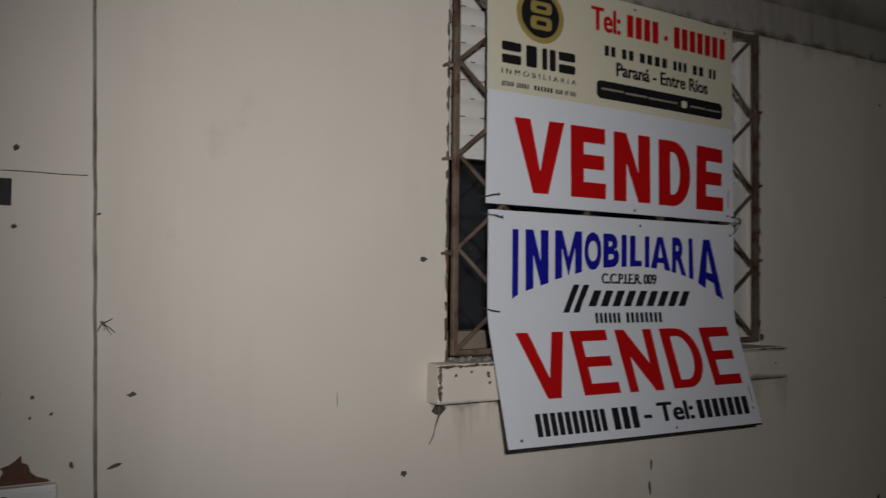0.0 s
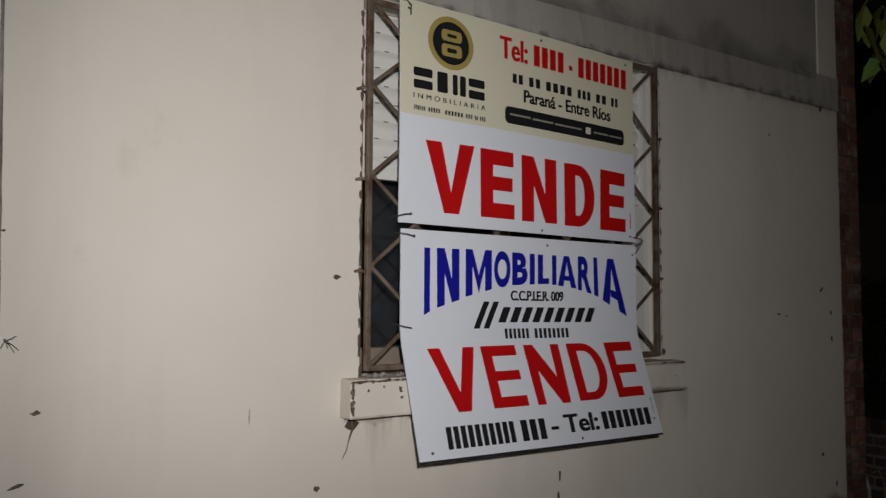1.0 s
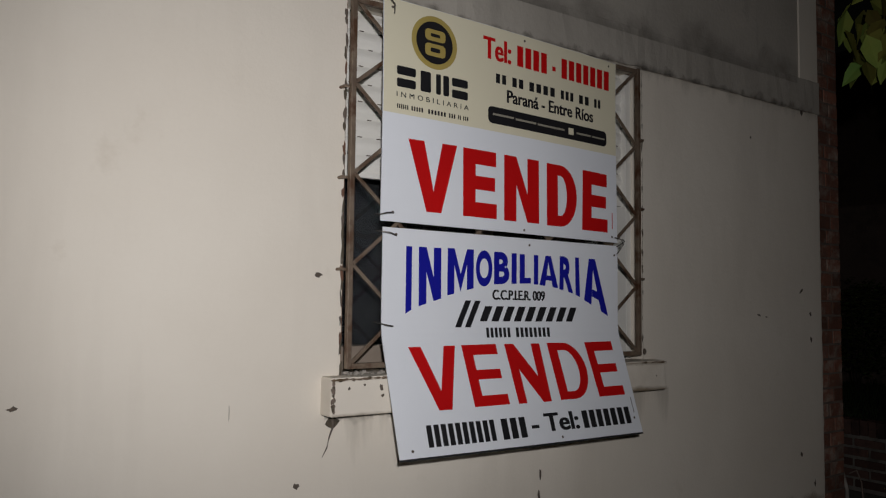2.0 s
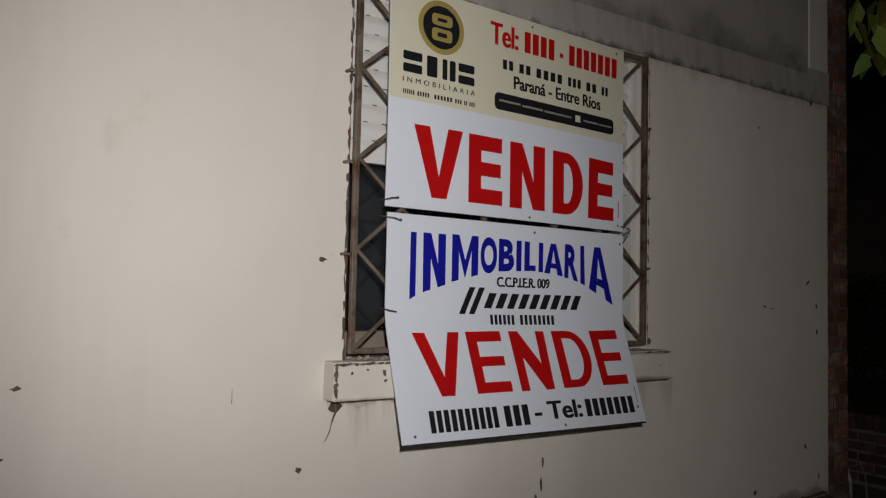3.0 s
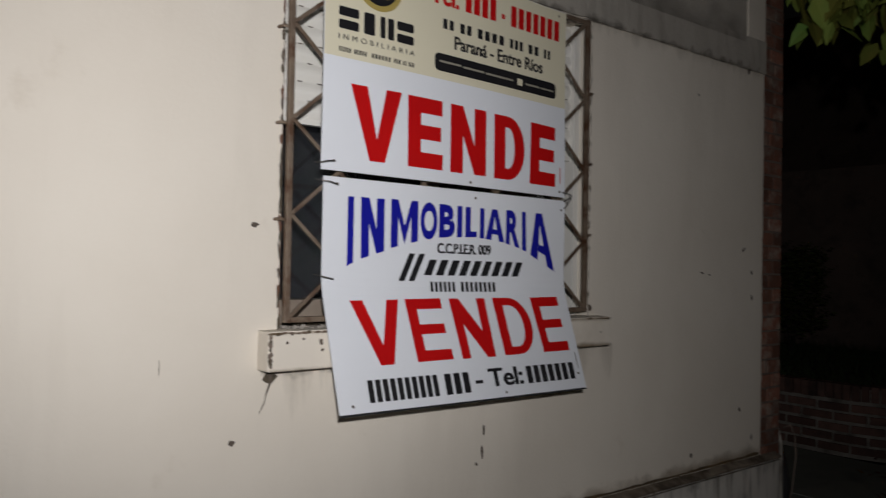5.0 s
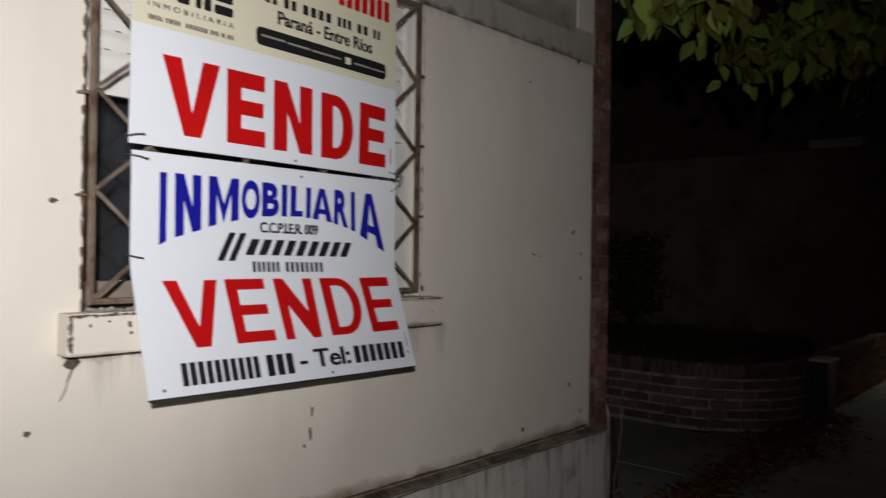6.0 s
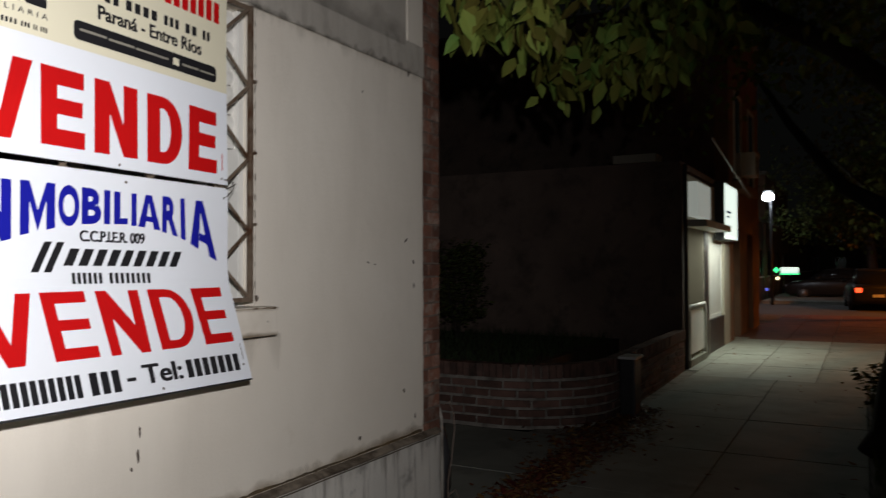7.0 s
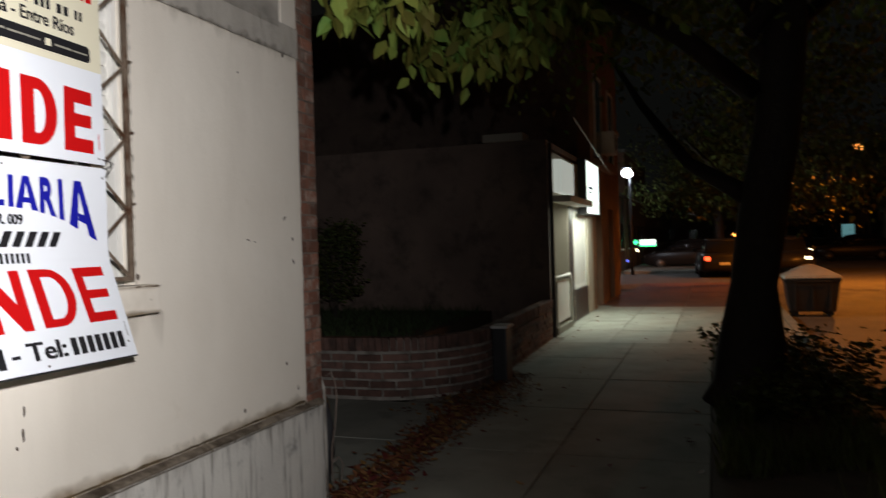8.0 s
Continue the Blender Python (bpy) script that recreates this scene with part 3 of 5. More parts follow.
def stroke_letter(kind, corners, place, w=0.30, t=0.22, h=0.0010):
    """A block capital V, E, N, D; corners: top left, top right, foot left, foot right; w, t: stem and bar widths in parts of its box."""
    shapes = {
        "V": [[(0, 1), (w * 1.02, 1), (0.5, 0.30), (1 - w, 1), (1, 1), (0.66, 0), (0.36, 0)]],
        "E": [[(0, 0), (1, 0), (1, t), (w, t), (w, 0.5 - t * 0.42), (0.94, 0.5 - t * 0.42), (0.94, 0.5 + t * 0.5), (w, 0.5 + t * 0.5), (w, 1 - t), (0.97, 1 - t), (0.97, 1), (0, 1)]],
        "I": [[(0, 0), (1, 0), (1, 1), (0, 1)]],
        "L": [[(0, 0), (1, 0), (1, t), (w, t), (w, 1), (0, 1)]],
        "M": [[(0, 0), (w, 0), (w, 0.62), (0.5, 0.0), (1 - w, 0.62), (1 - w, 0), (1, 0), (1, 1), (1 - w, 1), (0.5, 0.42), (w, 1), (0, 1)]],
        "A": [[(0, 0), (w, 0), (0.5, 0.78), (0.5, 1), (0.36, 1)], [(1 - w, 0), (1, 0), (0.64, 1), (0.5, 1), (0.5, 0.78)],
              [(w + (0.5 - w) * 0.26, 0.20), (1 - w - (0.5 - w) * 0.26, 0.20), (1 - w - (0.5 - w) * 0.46, 0.36), (w + (0.5 - w) * 0.46, 0.36)]],
        "N": [[(0, 0), (w, 0), (w, 0.56), (1 - w, 0), (1, 0), (1, 1), (1 - w, 1), (1 - w, 0.44), (w, 1), (0, 1)]]}
    tl, tr_, fl, fr_ = corners

    def at(a, b_):
        top = (tl[0] + (tr_[0] - tl[0]) * a, tl[1] + (tr_[1] - tl[1]) * a)
        foot = (fl[0] + (fr_[0] - fl[0]) * a, fl[1] + (fr_[1] - fl[1]) * a)
        return place(foot[0] + (top[0] - foot[0]) * b_, foot[1] + (top[1] - foot[1]) * b_, h)

    bm_ = bmesh.new()
    if kind == "D":
        n = 14
        outer = [(0.0, 0.0), (0.45, 0.0)] + [(0.45 + 0.55 * math.sin(math.pi * k / n), 0.5 - 0.5 * math.cos(math.pi * k / n)) for k in range(1, n)] + [(0.45, 1.0), (0.0, 1.0)]
        inner = [(w, t * 0.8), (0.45, t * 0.8)] + [(0.45 + (0.55 - w * 0.95) * math.sin(math.pi * k / n), 0.5 - (0.5 - t * 0.8) * math.cos(math.pi * k / n)) for k in range(1, n)] + [(0.45, 1 - t * 0.8), (w, 1 - t * 0.8)]
        vo, vi = [bm_.verts.new(at(*p)) for p in outer], [bm_.verts.new(at(*p)) for p in inner]
        for k in range(len(vo)):
            q = (k + 1) % len(vo)
            bm_.faces.new((vo[k], vo[q], vi[q], vi[k]))
    else:
        for s_ in shapes[kind]:
            bm_.faces.new([bm_.verts.new(at(*p)) for p in s_])
        bm_.normal_update()
        bmesh.ops.triangulate(bm_, faces=bm_.faces, quad_method="BEAUTY", ngon_method="EAR_CLIP")
    return bm_


def character_bars(name, place, u0, u1, v0, v1, count, mat, parent, lean=0.0, fill=0.74, h=0.0013):
    """Writing kept as plain upright bars, one for each character."""
    pitch = (u1 - u0 - abs(lean)) / count
    for k in range(count):
        a = u0 + pitch * (k + 0.5 - fill / 2)
        bm_ = bmesh.new()
        g = [[bm_.verts.new(place(a + pitch * fill * i + lean * j / 4, v0 + (v1 - v0) * j / 4, h)) for i in (0, 1)] for j in range(5)]
        for r0, r1 in zip(g, g[1:]):
            bm_.faces.new((r0[0], r0[1], r1[1], r1[0]))
        part(name, bm_, mat, parent)


up = thing("sale_sign", (0.6, -0.055, 1.76), "white and cream for-sale sign with red lettering, wired to the grille", "sign", "sale signs on the window")
HU = 0.684
part("panel", sheet(upper_sheet, 24, 12, 1.006, HU, 0.0035), SIGN_WHITE, up)
part("cream_field", patch(upper_sheet, 0.001, 1.005, 0.330, HU - 0.001, 24, 6, 0.0006), SIGN_CREAM, up, "cream printed upper field")
part("logo_ring", ring(upper_sheet, 0.182, 0.576, 0.068, 0.085, 0.0013), GOLD, up)
part("logo_disc", ring(upper_sheet, 0.182, 0.576, 0, 0.068, 0.0012), BLACK, up)
for v0, v1 in ((0.581, 0.618), (0.532, 0.572)):
    part("logo_mark", rounded(upper_sheet, 0.146, 0.222, v0, v1, 0.012, 0.0018, 12), GOLD, up)
    part("logo_mark_core", rounded(upper_sheet, 0.166, 0.202, v0 + 0.013, v1 - 0.013, 0.004, 0.0024, 8), BLACK, up)
# the firm's name as plain blocks
for a, b, v0, v1 in ((0.046, 0.113, 0.413, 0.440), (0.046, 0.113, 0.451, 0.478), (0.130, 0.168, 0.413, 0.478), (0.187, 0.205, 0.413, 0.478), (0.214, 0.236, 0.413, 0.478), (0.247, 0.309, 0.413, 0.440), (0.247, 0.309, 0.451, 0.478)):
    part("name_block", rounded(upper_sheet, a, b, v0, v1, 0.005, 0.0013, 12), BLACK, up)
part("line_trade", letters("INMOBILIARIA", 0.046, 0.312, 0.382, 0.398, upper_sheet, 0.0, 1.7, heavy=0.0004), BLACK, up)
for a, b, n_ in ((0.046, 0.088, 6), (0.096, 0.141, 5), (0.156, 0.226, 6), (0.234, 0.262, 3), (0.269, 0.283, 2), (0.289, 0.312, 3)):
    character_bars("line_bar", upper_sheet, a, b, 0.346, 0.360, n_, BLACK, up, fill=0.6)
part("line_phone", letters("Tel:", 0.375, 0.488, 0.570, 0.645, upper_sheet, 0.010, heavy=0.0026), RED, up)
for a, b, n_ in ((0.512, 0.657, 4), (0.718, 0.972, 7)):
    character_bars("number_bar", upper_sheet, a, b, 0.571, 0.643, n_, RED, up)
part("number_dash", patch(upper_sheet, 0.678, 0.694, 0.588, 0.604, 1, 1, 0.0013), RED, up)
for a, b, n_ in ((0.420, 0.472, 2), (0.490, 0.548, 2), (0.565, 0.695, 4), (0.715, 0.785, 3), (0.805, 0.865, 2), (0.885, 0.925, 2)):
    character_bars("address_bar", upper_sheet, a, b, 0.495, 0.527, n_, BLACK, up, fill=0.66)
part("line_town", letters("Paraná - Entre Ríos", 0.472, 0.882, 0.436, 0.480, upper_sheet, 0.016, heavy=0.0013), BLACK, up)
part("contact_band", rounded(upper_sheet, 0.391, 0.953, 0.356, 0.413, 0.016, 0.0014), BLACK, up, "black rounded band")
for a, b, v0, v1 in ((0.410, 0.500, 0.384, 0.391), (0.508, 0.600, 0.382, 0.389), (0.607, 0.735, 0.381, 0.388), (0.755, 0.780, 0.373, 0.397), (0.795, 0.868, 0.380, 0.387), (0.874, 0.942, 0.380, 0.386)):
    part("contact_bar", patch(upper_sheet, a, b, v0, v1, 6, 1, 0.0019), SIGN_CREAM if b - a < 0.03 else PRINT_GREY, up)
for ch, box_, w in (("V", ((0.089, 0.258), (0.268, 0.260), (0.093, 0.039), (0.273, 0.040)), 0.31), ("E", ((0.291, 0.259), (0.428, 0.259), (0.294, 0.039), (0.428, 0.039)), 0.36), ("N", ((0.458, 0.258), (0.611, 0.257), (0.459, 0.038), (0.612, 0.039)), 0.34),
                    ("D", ((0.648, 0.255), (0.793, 0.255), (0.648, 0.037), (0.793, 0.038)), 0.36), ("E", ((0.825, 0.254), (0.956, 0.251), (0.819, 0.035), (0.952, 0.035)), 0.36)):
    part("letter", stroke_letter(ch, box_, upper_sheet, w, 0.22), RED, up, "bold red capital")
for u, v in ((0.03, 0.655), (0.04, 0.028), (0.545, 0.012), (0.975, 0.02), (0.965, 0.665), (0.55, 0.665)):
    part("eyelet", ring(upper_sheet, u, v, 0, 0.0045, 0.0016, 12), HOLE, up)
part("maker_mark", patch(upper_sheet, 0.976, 0.980, 0.05, 0.11, h=0.0013), RED, up)

lo = thing("sale_sign", (0.6, -0.06, 1.08), "white for-sale sign in blue and red, bent out over the sill", "sign", "sale signs on the window")
HL = 0.681
part("panel", sheet(lower_sheet, 24, 28, 1.004, HL, 0.004), SIGN_WHITE, lo)
part("bottom_batten", sheet(lambda u, s, h: lower_sheet(u, HL + 0.0005 + s, h - 0.001), 24, 1, 1.004, 0.006, 0.005), DARK_METAL, lo, "thin dark strip along the lower edge")
ARCH = (("I", 0.081, 0.102, 0.081, 0.102, 0.053, 0.257, 0.245), ("N", 0.126, 0.209, 0.128, 0.210, 0.052, 0.234, 0.209), ("M", 0.233, 0.335, 0.233, 0.335, 0.050, 0.199, 0.174), ("O", 0.344, 0.411, 0.344, 0.411, 0.050, 0.168, 0.166),
        ("B", 0.418, 0.483, 0.418, 0.483, 0.052, 0.159, 0.155), ("I", 0.492, 0.514, 0.492, 0.514, 0.053, 0.155, 0.154), ("L", 0.527, 0.577, 0.527, 0.577, 0.054, 0.153, 0.151), ("I", 0.590, 0.610, 0.590, 0.610, 0.054, 0.154, 0.154),
        ("A", 0.612, 0.700, 0.616, 0.703, 0.054, 0.155, 0.164), ("R", 0.710, 0.773, 0.709, 0.776, 0.052, 0.167, 0.181), ("I", 0.784, 0.803, 0.787, 0.809, 0.053, 0.185, 0.192), ("A", 0.812, 0.925, 0.829, 0.952, 0.054, 0.202, 0.259))
for ch, t0, t1, f0, f1, head, foot0, foot1 in ARCH:
    def fan(a, b, q=(t0, t1, f0, f1, head, foot0, foot1)):
        foot = q[5] + (q[6] - q[5]) * a
        return (q[2] + (q[3] - q[2]) * a) * (1 - b) + (q[0] + (q[1] - q[0]) * a) * b, foot + (q[4] - foot) * b
    if ch in "OBR":
        part("letter", letters(ch, 0, 1, 0, 1, lower_sheet, 0.045, shape=fan), BLUE, lo, "blue capital with a bowed foot")
    else:
        part("letter", stroke_letter(ch, ((t0, head), (t1, head), (f0, foot0), (f1, foot1)), lower_sheet, {"M": 0.26, "A": 0.30, "L": 0.46}.get(ch, 0.34), 0.19), BLUE, lo, "blue capital with a bowed foot")
part("line_register", letters("C.C.P.I.E.R. 009", 0.413, 0.640, 0.209, 0.176, lower_sheet, 0.012, 0.95, heavy=0.0016), BLACK, lo)
# script name as plain slanted bars
character_bars("script_bar", lower_sheet, 0.256, 0.372, 0.298, 0.213, 2, BLACK, lo, 0.040, 0.60, 0.0009)
character_bars("script_bar", lower_sheet, 0.352, 0.800, 0.279, 0.230, 9, BLACK, lo, 0.022, 0.64, 0.0009)
for a, b, n_ in ((0.382, 0.488, 6), (0.506, 0.664, 8)):
    character_bars("name_bar", lower_sheet, a, b, 0.331, 0.299, n_, BLACK, lo, fill=0.62, h=0.0010)
for ch, box_, w in (("V", ((0.084, 0.357), (0.255, 0.355), (0.1015, 0.551), (0.2585, 0.551)), 0.25), ("E", ((0.279, 0.354), (0.421, 0.352), (0.290, 0.549), (0.428, 0.548)), 0.27), ("N", ((0.452, 0.353), (0.604, 0.353), (0.465, 0.549), (0.606, 0.549)), 0.25),
                    ("D", ((0.638, 0.352), (0.795, 0.352), (0.648, 0.547), (0.803, 0.547)), 0.26), ("E", ((0.817, 0.352), (0.958, 0.350), (0.831, 0.546), (0.960, 0.545)), 0.27)):
    part("letter", stroke_letter(ch, box_, lower_sheet, w, 0.17), RED, lo, "red capital")
for a, b, n_ in ((0.098, 0.354, 10), (0.372, 0.480, 3)):
    character_bars("address_bar", lower_sheet, a, b, 0.655, 0.591, n_, BLACK, lo, fill=0.70, h=0.0009)
part("line_phone", letters("- Tel:", 0.500, 0.705, 0.645, 0.586, lower_sheet, 0.016, heavy=0.0022), BLACK, lo)
character_bars("number_bar", lower_sheet, 0.722, 0.964, 0.646, 0.588, 7, BLACK, lo, fill=0.72, h=0.0009)
for u, s in ((0.045, 0.02), (0.57, 0.022), (0.985, 0.035), (0.045, 0.660), (0.62, 0.666), (0.978, 0.628)):
    part("eyelet", ring(lower_sheet, u, s, 0, 0.0045, 0.0012, 12), HOLE, lo)
part("maker_mark", patch(lower_sheet, 0.982, 0.985, 0.555, 0.610, h=0.0009), HOLE, lo)

# twisted wire ties
for n_, pts in enumerate((
        [(0.134, -0.066, 1.800), (0.105, -0.075, 1.797), (0.092, -0.058, 1.792), (0.086, -0.036, 1.794)],
        [(0.146, -0.064, 1.732), (0.118, -0.076, 1.738), (0.098, -0.060, 1.741), (0.090, -0.036, 1.745)],
        [(0.134, -0.070, 1.462), (0.108, -0.078, 1.466), (0.096, -0.060, 1.470), (0.088, -0.036, 1.474)],
        [(1.076, -0.066, 1.775), (1.096, -0.080, 1.768), (1.118, -0.070, 1.750), (1.108, -0.060, 1.728), (1.090, -0.064, 1.716)],
        [(1.086, -0.066, 1.742), (1.110, -0.076, 1.756), (1.135, -0.060, 1.764), (1.150, -0.036, 1.775)],
        [(0.126, -0.066, 2.404), (0.122, -0.074, 2.430), (0.112, -0.060, 2.452), (0.108, -0.036, 2.440)])):
    tagged(part("wire_tie", tube(pts, 0.0022, 5), WIRE), "short twisted wire tying a sign to the grille", "wire", "wire ties")

# ---- marks and fittings on the house wall ----


def chip(x, z, w, h, ang=0.0, mat=HOLE, seed=0, name="plaster_chip", y=-0.0012):
    """A shallow flake of missing plaster with an uneven edge."""
    r = random.Random(seed or int(x * 1000 + z * 77))
    bm_ = bmesh.new()
    n = 9
    ca, sa = math.cos(radians(ang)), math.sin(radians(ang))
    front = []
    for k in range(n):
        a = k * math.tau / n
        q = r.uniform(0.55, 1.1)
        u, v = w / 2 * q * math.cos(a), h / 2 * q * math.sin(a)
        front.append(bm_.verts.new((x + u * ca - v * sa, y, z + u * sa + v * ca)))
    mid = bm_.verts.new((x, y - 0.001, z))
    for k in range(n):
        bm_.faces.new((front[k], front[(k + 1) % n], mid))
    ob = part(name, bm_, mat, wall)
    return ob


for row in ((-0.077, 1.609, 0.030, 0.016, 0), (-0.835, 1.280, 0.030, 0.014, 10), (-0.131, 1.017, 0.018, 0.022, 40), (0.775, 0.945, 0.012, 0.040, 0), (0.769, 0.866, 0.012, 0.055, 5),
            (0.745, 0.83, 0.012, 0.02, 30), (-0.868, 1.118, 0.045, 0.010, 14), (1.996, 0.682, 0.026, 0.024, 0), (2.380, 0.843, 0.024, 0.026, 20), (2.40, 1.597, 0.050, 0.014, 40),
            (2.064, 1.486, 0.035, 0.010, -10), (2.12, 1.478, 0.03, 0.008, -5), (2.475, 1.491, 0.020, 0.028, 20), (2.478, 1.370, 0.018, 0.035, 20), (2.49, 0.70, 0.02, 0.04, 0),
            (-0.328, 1.232, 0.0022, 0.05, 0), (-0.915, 1.700, 0.010, 0.008, 0), (-1.041, 1.287, 0.010, 0.009, 0), (-1.003, 1.247, 0.010, 0.010, 0), (-1.045, 1.242, 0.008, 0.008, 0),
            (-1.11, 1.292, 0.014, 0.030, 0), (-1.11, 1.24, 0.012, 0.012, 0), (-1.085, 1.665, 0.014, 0.012, 0), (-1.085, 1.84, 0.016, 0.018, -30), (-0.96, 1.13, 0.010, 0.02, 10),
            (1.31, 1.35, 0.03, 0.03, 0), (2.43, 2.45, 0.03, 0.03, 0), (2.02, 2.28, 0.012, 0.02, 0)):
    chip(*row)
for x, z, w, h in ((-0.005, 1.288, 0.010, 0.012), (0.10, 1.285, 0.016, 0.024), (0.105, 1.262, 0.012, 0.012), (0.045, 1.295, 0.01, 0.008), (1.30, 1.262, 0.008, 0.008)):
    adopt(chip(x, z, w, h, y=-0.0675), sill)
wr = random.Random(31)
for x, side in ((WL, -1), (WR, 1)):
    bm = bmesh.new()
    prev = None
    for k in range(121):
        z = WB + (WT - WB) * k / 120
        w = 0.0014 + 0.0012 * max(0.0, 0.3 + noise.noise((z * 9, side, 0))) + 0.0012 * max(0.0, noise.noise((z * 37, side, 4)))
        row = [bm.verts.new((x, -0.0011, z)), bm.verts.new((x + side * w, -0.0011, z))]
        if prev:
            bm.faces.new((prev[0], prev[1], row[1], row[0]))
        prev = row
    bmesh.ops.recalc_face_normals(bm, faces=bm.faces)
    tagged(part("reveal_stain", bm, RUST if side < 0 else MORTAR_OLD), "ragged rusty edge of the window opening", "stain", kind="structure")
for k in range(14):
    x = -0.055 + 0.28 * (k + wr.random()) / 10 if k < 10 else 1.22 + 0.12 * wr.random()
    adopt(chip(x, 1.312 + 0.003 * wr.random(), 0.014 + 0.012 * wr.random(), 0.004 + 0.004 * wr.random(), 0, MORTAR_OLD, 940 + k, y=-0.0685), sill)
adopt(part("sill_dirt", veil_sheet(-0.060, 1.354, 1.211, 1.250, -0.0715), DAMP), sill)
wr = random.Random(31)
for k in range(26):
    z = WB + 0.02 + (WT - WB - 0.04) * (k + wr.random()) / 26
    chip(WL - 0.001 - 0.004 * wr.random(), z, 0.008 + 0.006 * wr.random(), 0.03 + 0.035 * wr.random(), wr.uniform(-6, 6), wr.choice((GRIME_SHADE, RUST, HOLE)), 500 + k)
    if k % 2:
        chip(WR + 0.003 * wr.random(), z, 0.007 + 0.005 * wr.random(), 0.02 + 0.03 * wr.random(), wr.uniform(-6, 6), wr.choice((GRIME_SHADE, MORTAR)), 700 + k)
for k in range(12):
    z = 1.216 + 0.095 * (k + wr.random()) / 12
    adopt(chip(-0.056 + 0.004 * wr.random(), z, 0.008 + 0.008 * wr.random(), 0.012 + 0.012 * wr.random(), 0, wr.choice((GRIME_SHADE, MORTAR_OLD)), 900 + k, y=-0.0685), sill)
for k in range(16):
    x = -0.055 + 0.30 * (k + wr.random()) / 16 if k < 12 else 1.22 + 0.12 * wr.random()
    adopt(chip(x, 1.311 + 0.004 * wr.random(), 0.016 + 0.014 * wr.random(), 0.006 + 0.005 * wr.random(), 0, wr.choice((GRIME_SHADE, MORTAR_OLD)), 940 + k, y=-0.0685), sill)
adopt(part("sill_dirt", veil_sheet(-0.060, 1.354, 1.285, 1.316, -0.0715, True), DAMP), sill)
# crack that runs down from the sill's end
tagged(part("wall_crack", tube([(-0.024, -0.0006, 1.205), (-0.020, -0.0006, 1.175), (-0.033, -0.0006, 1.14), (-0.038, -0.0006, 1.115), (-0.053, -0.0006, 1.088)], [0.006, 0.004, 0.0022, 0.002, 0.001], 5), HOLE), "thin crack in the plaster below the sill", "crack", kind="structure")
chip(-0.022, 1.188, 0.05, 0.04, 0, GRIME_SHADE)
gb_ = bmesh.new()
low_prev = None
for k in range(161):
    x = -1.6 + (2.56 + 1.6) * k / 160
    h = 0.004 + 0.020 * max(0, noise.noise((x * 5, 1, 0)) + 0.15) + 0.008 * noise.noise((x * 33, 2, 0))
    pair_ = [gb_.verts.new((x, -0.0010, 0.606)), gb_.verts.new((x, -0.0010, 0.610 + max(0.004, h)))]
    if low_prev:
        gb_.faces.new((low_prev[0], pair_[0], pair_[1], low_prev[1]))
    low_prev = pair_
tagged(part("ledge_grime", gb_, GRIME_SHADE), "ragged brown damp stain along the ledge", "stain", kind="structure")
# dark tube paints the line of shade below the ledge's lip
tagged(part("ledge_shadow_gap", tube([(-5.0 + 7.7 * k / 60, -0.0295, 0.570 + 0.002 * noise.noise((k * 1.3, 0, 3))) for k in range(61)], 0.0032, 5), GRIME_SHADE), "thin dark line painting the shade under the plinth ledge", "crack", kind="structure")
tagged(part("damp_stain", veil_sheet(-5.0, 2.565, 0.606, 0.755, -0.0016), DAMP), "brown damp dirt rising from the ledge", "stain", kind="structure")
# the sill's shadow painted on the wall, darkest right below the sill
tagged(part("sill_stain", veil_sheet(-0.050, 1.345, 1.135, 1.209, -0.0024, True), MOULD_SHADE), "patchy dark film painting the sill's shadow on the wall", "stain", kind="structure")
tagged(part("drip_stain", veil_sheet(0.0, 1.45, 0.70, 1.205, -0.0020, True), DRIPS), "faint grey drip runs below the window", "stain", kind="structure")
tagged(part("plinth_drips", veil_sheet(-5.0, 2.705, 0.10, 0.574, -0.0295, True), DRIPS_DARK), "dark drip runs down the plinth", "stain", kind="structure")
# upright groove between two stretches of plaster
tagged(part("wall_joint", tube([(-0.945 + 0.047 * k / 30 + 0.003 * noise.noise((k * 0.9, 0, 0)), -0.0005, 2.62 - 2.02 * k / 30 * 1.0) for k in range(31)], [0.0042 + 0.0014 * noise.noise((k * 1.7, 4, 0)) for k in range(31)], 5), MORTAR), "grey uneven upright joint in the plaster", "joint", kind="structure")
tagged(part("wall_scratch", tube([(-1.12, -0.0004, 1.787), (-1.07, -0.0004, 1.788), (-0.99, -0.0004, 1.786), (-0.94, -0.0004, 1.787)], 0.0012, 5), HOLE), "faint level scratch in the plaster", "scratch", kind="structure")
nail = thing("wall_nail", (-0.905, 0, 1.449), "bent nail with frayed string in the wall joint", "nail")
part("shank", tube([(-0.905, 0.01, 1.452), (-0.904, -0.012, 1.450), (-0.899, -0.018, 1.446)], 0.003, 6), GREY_METAL, nail)
for dx, dz in ((0.028, -0.022), (0.020, -0.028), (0.006, -0.018), (-0.010, -0.02), (0.022, 0.01)):
    part("string", tube([(-0.904, -0.014, 1.449), (-0.904 + dx * 0.5, -0.016, 1.449 + dz * 0.4), (-0.904 + dx, -0.010, 1.449 + dz)], 0.0009, 4), WIRE, nail)
